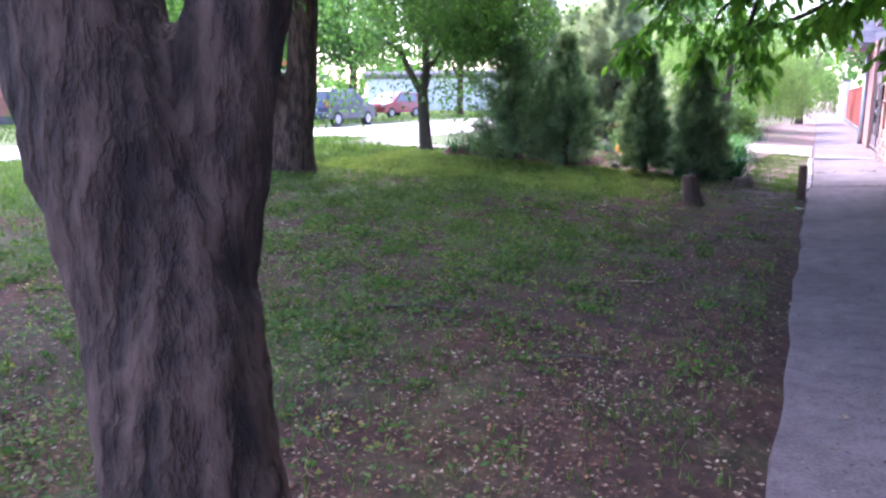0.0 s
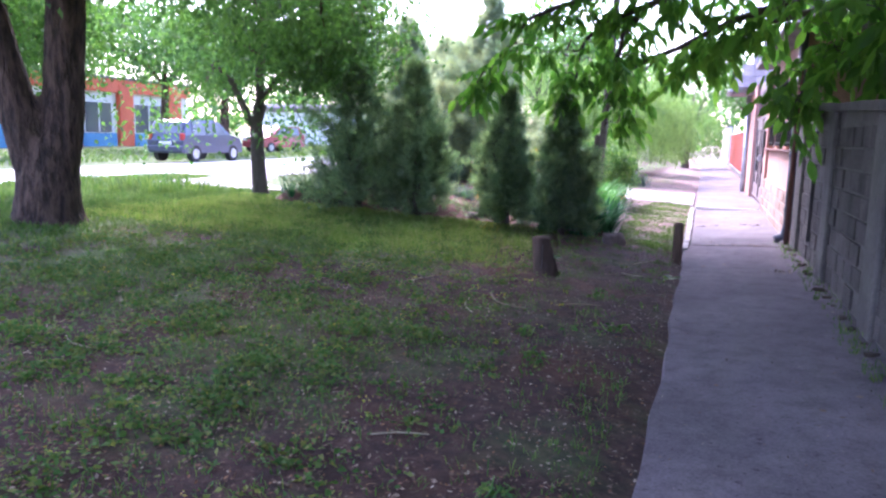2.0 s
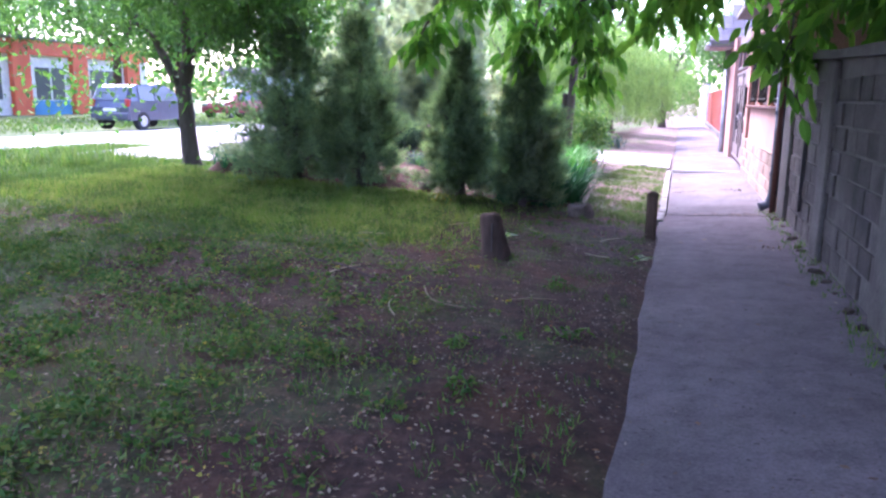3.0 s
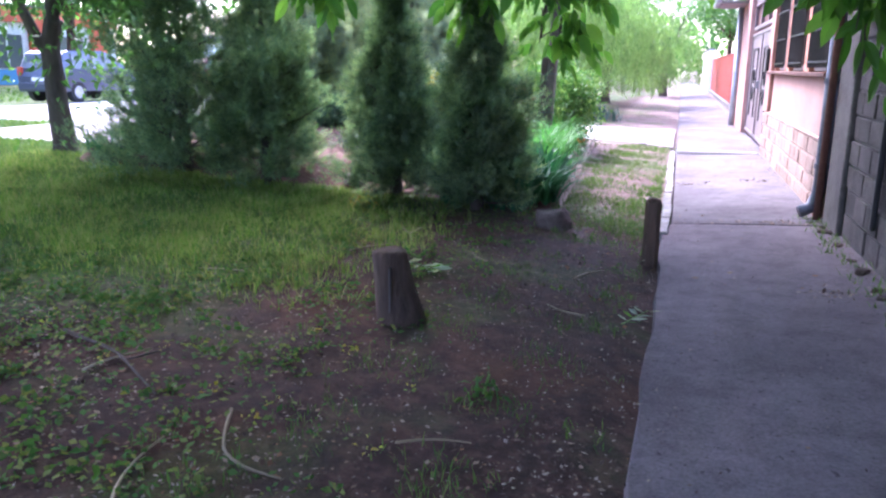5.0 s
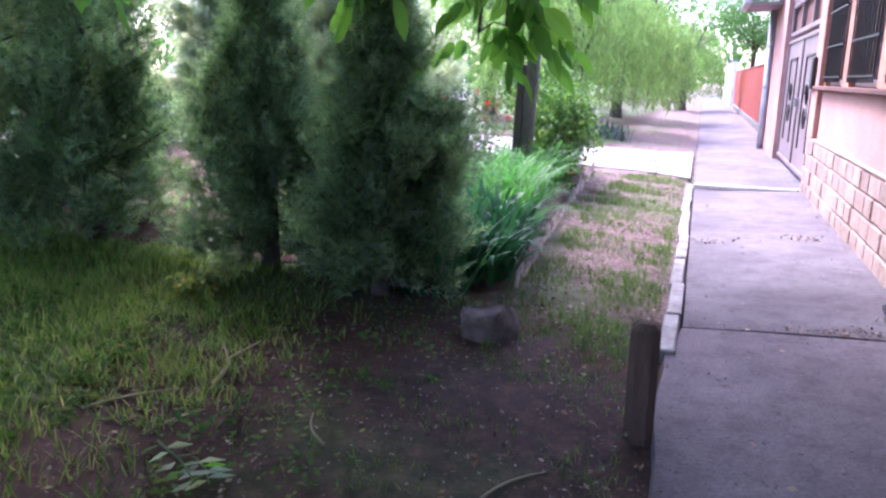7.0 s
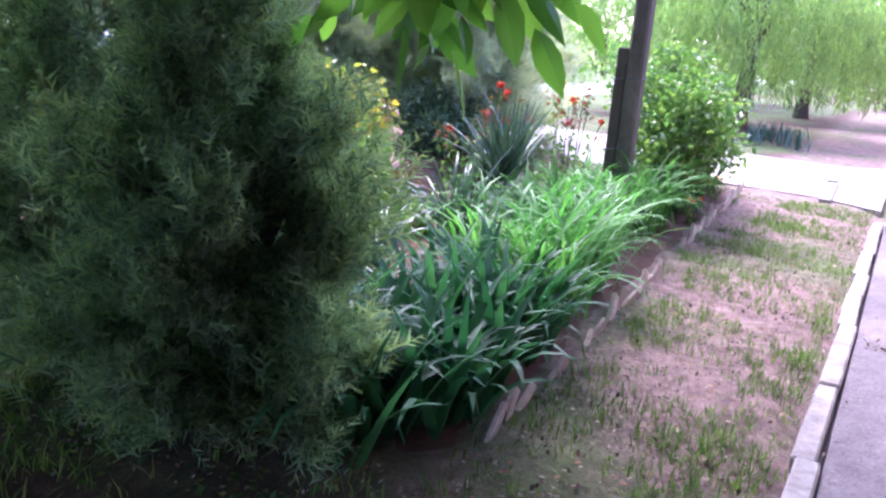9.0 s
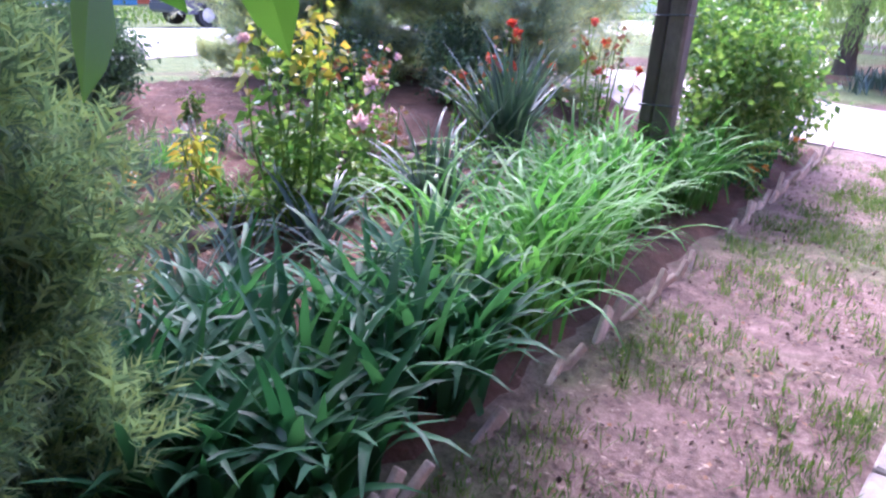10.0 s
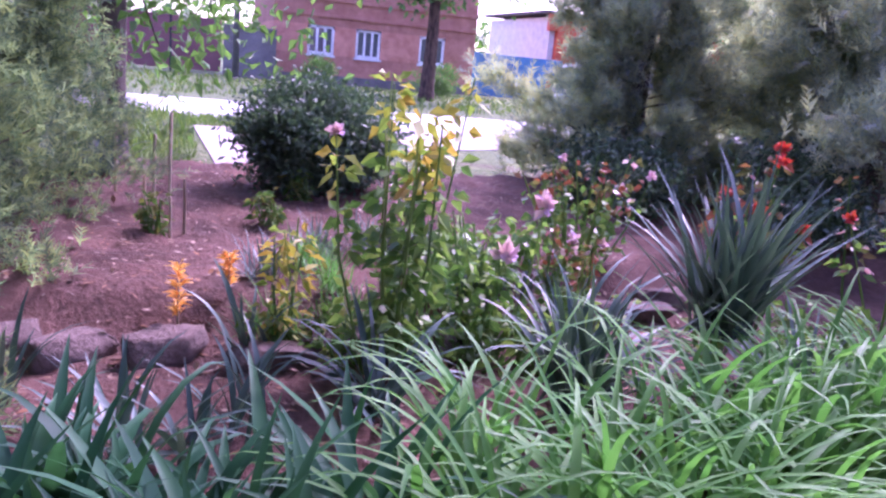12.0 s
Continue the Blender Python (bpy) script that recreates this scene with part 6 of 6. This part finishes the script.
scatter_leaves("path_debris", "dark leaf debris gathered in small heaps on the footpath", L_CRUMB, 12000, 725, (0.1, 1.45, 8, 21), (0.015, 0.042), lambda x, y: np.clip(np.exp(-((x - 1.0) / 0.28) ** 2 - ((y - 14.62) / 0.07) ** 2) + np.exp(-((x - 1.05) / 0.13) ** 2 - ((y - 17.5) / 0.10) ** 2) + np.exp(-((x - 1.1) / 0.12) ** 2 - ((y - 12.2) / 0.10) ** 2) + 0.7 * np.exp(-((x - 0.2) / 0.13) ** 2 - ((y - 17.2) / 0.08) ** 2) + 0.05 * (x > 1.3), 0, 1), 0.5, 0.014)


def weed_rosettes(n, seed, region, fn, leaf, label, reach=(0.03, 0.065)):
    """Low rosettes of broad leaves, each a ring of leaves lifted off the earth."""
    x, y, rng = cover("", "", None, n, fn, seed, region)
    m, k = len(x), 9
    c = np.repeat(np.stack([x, y, gz(x, y) + 0.004], -1), k, 0)
    a = rng.uniform(0, 6.28, m * k)
    D = np.stack([np.cos(a), np.sin(a), rng.uniform(0.15, 1.0, m * k)], -1)
    P = c + unit(D) * (rng.uniform(0.0, 0.06, m * k) * np.repeat(rng.uniform(0.4, 1.3, m), k))[:, None]
    L = rng.uniform(*reach, m * k) * np.repeat(rng.uniform(0.7, 1.3, m), k)
    V, F = leaf_quads(P, D + rng.normal(size=D.shape) * 0.25, L, L * 0.62, rng, 0.25, 0.1)
    V[:, 2] = np.maximum(V[:, 2], gz(V[:, 0], V[:, 1]) + 0.004)
    tagged(link_mesh("weed_rosettes", V, F, leaf), label, "weeds", kind="stuff")


def f_weeds(x, y):
    """Weeds crowd the lawn away from the footpath and thin out on the bare earth."""
    open_earth = np.exp(-(((x + 0.9) / 1.4) ** 2 + ((y - 11.0) / 3.0) ** 2))
    clump = patchy(x, y, 1.9) * patchy(y, x, 3.7)
    return not_bed(x, y) * np.clip((-x - 0.7) / 1.6, 0.02, 1) * np.clip(1 - 0.95 * open_earth, 0, 1) * np.clip(1.5 * clump - 0.12, 0, 1) * np.clip((y - 1.5) / 5.0, 0.16, 1)


weed_rosettes(9500, 731, (-6.5, -0.3, 1.0, 13.5), f_weeds, L_CLOV, "clumps of low broad-leaved green weeds on the lawn", (0.022, 0.05))
weed_rosettes(150, 732, (-5.5, -1.0, 2.0, 10.5), lambda x, y: not_bed(x, y) * np.clip(patchy(x, y, 2.7) ** 2, 0, 1), L_GOLD, "scattered yellow-green seedlings among the weeds", (0.012, 0.03))


# dry rusty leaf patches under the great tree
scatter_leaves("rusty_litter", "rusty brown dry leaves in patches under the tree", L_RUST, 9000, 733, (-5.5, -0.3, 1.0, 6.5), (0.010, 0.030), lambda x, y: np.clip(1.8 * patchy(x, y, 1.1) * patchy(y, x, 1.9) - 0.2, 0, 1) * np.clip((7 - y) / 3, 0, 1), 0.35, 0.025)


def bed_scraps():
    rng = np.random.default_rng(715)
    m = 5200
    x, y = rng.uniform(-7.0, -1.5, m), rng.uniform(14.7, 18.6, m)
    z = np.array([bz(a, b) for a, b in zip(x, y)])
    P = np.stack([x, y, z + rng.uniform(0.0, 0.015, m)], -1)
    D = unit(rng.normal(size=(m, 3)) * np.array([1, 1, 0.2]))
    S = unit(np.cross(D, np.array([0, 0, 1.0])))
    l = rng.uniform(0.015, 0.07, m)[:, None]
    w = rng.uniform(0.06, 0.3, m)[:, None]
    mid = P + D * l * 0.5
    V = np.stack([P, mid + S * l * w, P + D * l, mid - S * l * w], 1).reshape(-1, 3)
    tagged(link_mesh("soil_scraps", V, np.arange(m * 4).reshape(m, 4), L_LITTER), "straw and dry leaf scraps on the garden soil", "leaves", kind="stuff")


bed_scraps()


# ---------------- cars in the street ----------------
def build_car(place, turn, paint, label):
    root = thing("car", place, label, "car")
    root.rotation_euler = (0, 0, turn)
    # body: side profile lofted across the width, length along x, nose at +x
    prof = [(-1.78, 0.32), (-1.80, 0.75), (-1.72, 0.95), (-1.55, 1.42), (-1.35, 1.50), (0.1, 1.52), (0.45, 1.42), (1.05, 0.98), (1.62, 0.85), (1.78, 0.62), (1.78, 0.32)]
    bm = bmesh.new()
    loops = []
    for y, k in ((-0.80, 0.0), (-0.76, 1.0), (0.76, 1.0), (0.80, 0.0)):
        row = []
        for x, z in prof:
            tuck = 0.0 if z < 0.9 else 0.13
            row.append(bm.verts.new((x * (0.985 if k == 0 else 1), (y - math.copysign(tuck * (z - 0.9) / 0.6, y)) if z > 0.9 else y, z)))
        loops.append(row)
    for r0, r1 in zip(loops, loops[1:]):
        for k in range(len(prof) - 1):
            bm.faces.new((r0[k], r0[k + 1], r1[k + 1], r1[k]))
    bm.faces.new(loops[0])
    bm.faces.new(loops[-1][::-1])
    body = part("body", bm, paint, root)
    for s in (-1, 1):
        g = bmesh.new()
        for x0, x1 in ((-1.30, -0.55), (-0.48, 0.25)):
            vs = [g.verts.new(p) for p in ((x0, s * 0.795, 0.98), (x1 + (0.45 if x1 > 0 else 0), s * 0.795, 0.98), (x1, s * 0.70, 1.42), (x0 + 0.05, s * 0.70, 1.42))]
            fc = g.faces.new(vs)
            r = bmesh.ops.extrude_face_region(g, geom=[fc])
            bmesh.ops.translate(g, verts=[v for v in r["geom"] if isinstance(v, bmesh.types.BMVert)], vec=(0, s * 0.02, 0))
        part("side_window", g, M_GLASS, body)
    g = bmesh.new()
    vs = [g.verts.new(p) for p in ((0.52, -0.62, 1.40), (0.52, 0.62, 1.40), (1.04, 0.68, 1.0), (1.04, -0.68, 1.0))]
    g.faces.new(vs)
    bmesh.ops.translate(g, verts=g.verts[:], vec=(0.02, 0, 0.02))
    part("windscreen", g, M_GLASS, body)
    g = bmesh.new()
    g.faces.new([g.verts.new(p) for p in ((-1.60, -0.62, 1.38), (-1.60, 0.62, 1.38), (-1.75, 0.66, 1.0), (-1.75, -0.66, 1.0))])
    part("rear_window", g, M_GLASS, body)
    for s in (-1, 1):
        part("tail_light", box(-1.82, -1.70, s * 0.70 - 0.08, s * 0.70 + 0.08, 0.78, 1.02, 0.02), L_RED, body, "red tail light")
        part("headlight", box(1.60, 1.76, s * 0.60 - 0.14, s * 0.60 + 0.14, 0.68, 0.82, 0.02), M_WHITE, body, "clear headlight")
    part("number_plate", box(-1.815, -1.80, -0.26, 0.26, 0.62, 0.73), M_WHITE, body)
    part("bumper", box(-1.86, -1.76, -0.76, 0.76, 0.35, 0.58, 0.03), paint, body)
    for x in (-1.15, 1.15):
        for s in (-1, 1):
            v, f = tube_data([(x, s * 0.62, 0.30), (x, s * 0.815, 0.30)], [0.30, 0.30], 22)
            w = link_mesh("wheel", v, f, M_TYRE, root)
            v, f = tube_data([(x, s * 0.80, 0.30), (x, s * 0.825, 0.30)], [0.19, 0.18], 14)
            link_mesh("rim", v, f, M_PIPE, w)


M_TYRE = plain("tyre rubber", (0.03, 0.03, 0.03), 0.85)


def car_paint(name, col):
    m, nt, b = nodes_of(name)
    n = noise_of(nt, 6, 4)
    nt.links.new(ramp(nt, n, [(0.3, tuple(c * 0.9 for c in col)), (0.7, col)]), b.inputs["Base Color"])
    b.inputs["Roughness"].default_value, b.inputs["Metallic"].default_value = 0.3, 0.4
    b.inputs["Coat Weight"].default_value = 0.6
    return m


build_car((-18.0, 27.0, 0.367), radians(90), car_paint("slate blue car paint", (0.085, 0.095, 0.14)), "slate blue-grey hatchback car on the street")
build_car((-23.5, 41.5, 0.33), radians(-100), car_paint("dark red car paint", (0.30, 0.05, 0.06)), "dark red hatchback car farther down the street")


stemmed("low_rose", (-3.35, 16.3, bz(-3.35, 16.3)), "low green leafy plants by the border stones", 450, 20, 0.26, 0.40, L_CLOV, 0.055, 0.04, 7)
stemmed("low_rose", (-3.0, 17.35, bz(-3.0, 17.35)), "low green leafy plants between the yuccas", 451, 20, 0.34, 0.40, L_ROSE, 0.055, 0.04, 7)


# ---------------- small things on the ground ----------------
def bent_stick(name, pts, r0, r1, label, material=L_DRY, fork=None):
    """A stick that lies along points of the plan."""
    P = np.array([(x, y, float(gz(np.float64(x), 0)) + r0 + 0.006 + dz) for x, y, dz in pts])
    s = np.linspace(0, len(P) - 1, 14)
    Q = np.stack([np.interp(s, np.arange(len(P)), P[:, k]) for k in range(3)], 1)
    Q[1:-1] = (Q[:-2] + Q[1:-1] * 2 + Q[2:]) / 4
    root = thing(name, tuple(Q[0]), label, "stick")
    v, f = tube_data(Q - Q[0], np.linspace(r0, r1, 14), 7)
    link_mesh("stem", v, f, material, root, smooth=True)
    if fork:
        a = Q[8] - Q[0]
        b = np.array([fork[0], fork[1], float(gz(np.float64(fork[0]), 0)) + r0 + 0.01]) - Q[0]
        v, f = tube_data([a, (a + b) / 2 + np.array([0.01, 0.02, 0.004]), b], [r1 * 1.2, r1, r1 * 0.6], 6)
        link_mesh("side_twig", v, f, material, root, smooth=True)


bent_stick("bare_root", [(-1.67, 9.44, 0.01), (-1.60, 9.28, 0.0), (-1.52, 9.14, 0.0), (-1.39, 9.07, 0.0), (-1.23, 9.06, -0.005)], 0.009, 0.005, "pale curved root lying on the earth")
bent_stick("forked_stick", [(-1.98, 12.58, 0.0), (-2.06, 12.82, 0.0), (-2.20, 12.98, 0.02)], 0.010, 0.006, "pale forked dry stick on the earth", L_DRY, (-2.08, 13.14))
bent_stick("dead_branch", [(-2.95, 9.9, 0.0), (-2.5, 9.75, 0.015), (-2.05, 9.45, 0.0)], 0.011, 0.005, "dry grey branch lying in the weeds", M_BARK2, (-2.3, 9.9))
bent_stick("dead_branch", [(-1.35, 3.9, 0.0), (-1.1, 4.05, 0.01), (-0.85, 4.1, 0.0)], 0.012, 0.006, "short dark twig on the brown earth", M_BARK2)
bent_stick("dead_branch", [(-2.6, 4.2, 0.0), (-2.3, 4.45, 0.01), (-2.0, 4.5, 0.0)], 0.014, 0.006, "dark fallen twig on the lawn", M_BARK2)


def fallen_sprig(a, b, seed, label):
    rng = np.random.default_rng(seed)
    z = float(gz(np.float64(a[0]), 0)) + 0.012
    root = thing("fallen_sprig", (a[0], a[1], z), label, "leaves")
    d = np.array([b[0] - a[0], b[1] - a[1], 0])
    v, f = tube_data([(0, 0, 0), tuple(d * 0.5 + np.array([0.01, 0.01, 0.004])), tuple(d)], [0.005, 0.004, 0.003], 6)
    link_mesh("stem", v, f, L_ROSE, root)
    for k in range(9):
        p = d * (0.1 + 0.1 * k)
        sd = np.array([-d[1], d[0], 0]) * (1 if k % 2 else -1)
        V, F = leaf_quads(np.array([p]), np.array([unit(d) * 0.5 + unit(sd) * 0.9 + np.array([0, 0, 0.12])]), 0.11, 0.045, rng, 0.0, 0.1)
        V[:, 2] = np.maximum(V[:, 2], 0.002)
        link_mesh("leaf", V, F, L_SPR if k % 3 else L_WAL, root)


fallen_sprig((-1.87, 12.05), (-1.52, 11.82), 801, "wilted grey-green leaf sprig on the earth")
fallen_sprig((-1.66, 12.0), (-1.50, 11.86), 802, "small wilted leaf sprig beside the stump")
fallen_sprig((-0.20, 11.30), (-0.06, 11.62), 803, "pale wilted leaves beside the footpath")
stemmed("bright_weed", (-2.85, 13.62, 0.11), "small bright green weed at the foot of the juniper", 810, 12, 0.16, 0.13, L_GOLD, 0.055, 0.04, 5, category="plant")
for k, (x, y) in enumerate(((-0.62, 5.6), (-0.9, 7.6), (-0.45, 8.8), (-1.3, 5.0), (-0.5, 4.2), (-2.4, 6.2), (-0.75, 10.0), (-1.1, 8.3))):
    stemmed("ground_weed", (x, y, float(gz(np.float64(x), 0))), "low green weed growing from bare earth", 820 + k, 5, 0.07, 0.14, L_GRASS, 0.055, 0.022, 3, category="plant", )

M_CLOD = rough_mat("dark earth clod", (0.045, 0.034, 0.026), (0.10, 0.075, 0.055), 8, 40, 0.97, 0, 1.0, dist=0.03)
crng = random.Random(31)
for k in range(16):
    y = 8.2 + k * 0.42 + crng.uniform(-0.15, 0.15)
    s = crng.uniform(0.02, 0.05)
    rock("earth_clod", (1.38 - s * 0.3, y, 0.055 + s * 0.2), (s, s * 1.6, s * 0.8), "clod of earth and moss at the foot of the wall", 840 + k, M_CLOD, "clods along the wall")

strip = thing("threshold_strip", (0, 20.92, 0.0), "raised pale concrete strip crossing the footpath", "strip")
part("strip", box(0.04, 1.42, -0.035, 0.035, 0.02, 0.085, 0.012), M_WHITE, strip)

stemmed("low_rose", (-3.75, 17.2, bz(-3.75, 17.2)), "leafy green plants behind the border stones", 452, 24, 0.42, 0.5, L_ROSE, 0.06, 0.045, 8)
stemmed("low_rose", (-4.1, 18.0, bz(-4.1, 18.0)), "leafy rose plants with reddish shoots", 453, 20, 0.7, 0.5, L_ROSE, 0.06, 0.045, 8, ((3, 0.04, L_PINK),), L_REDLF)
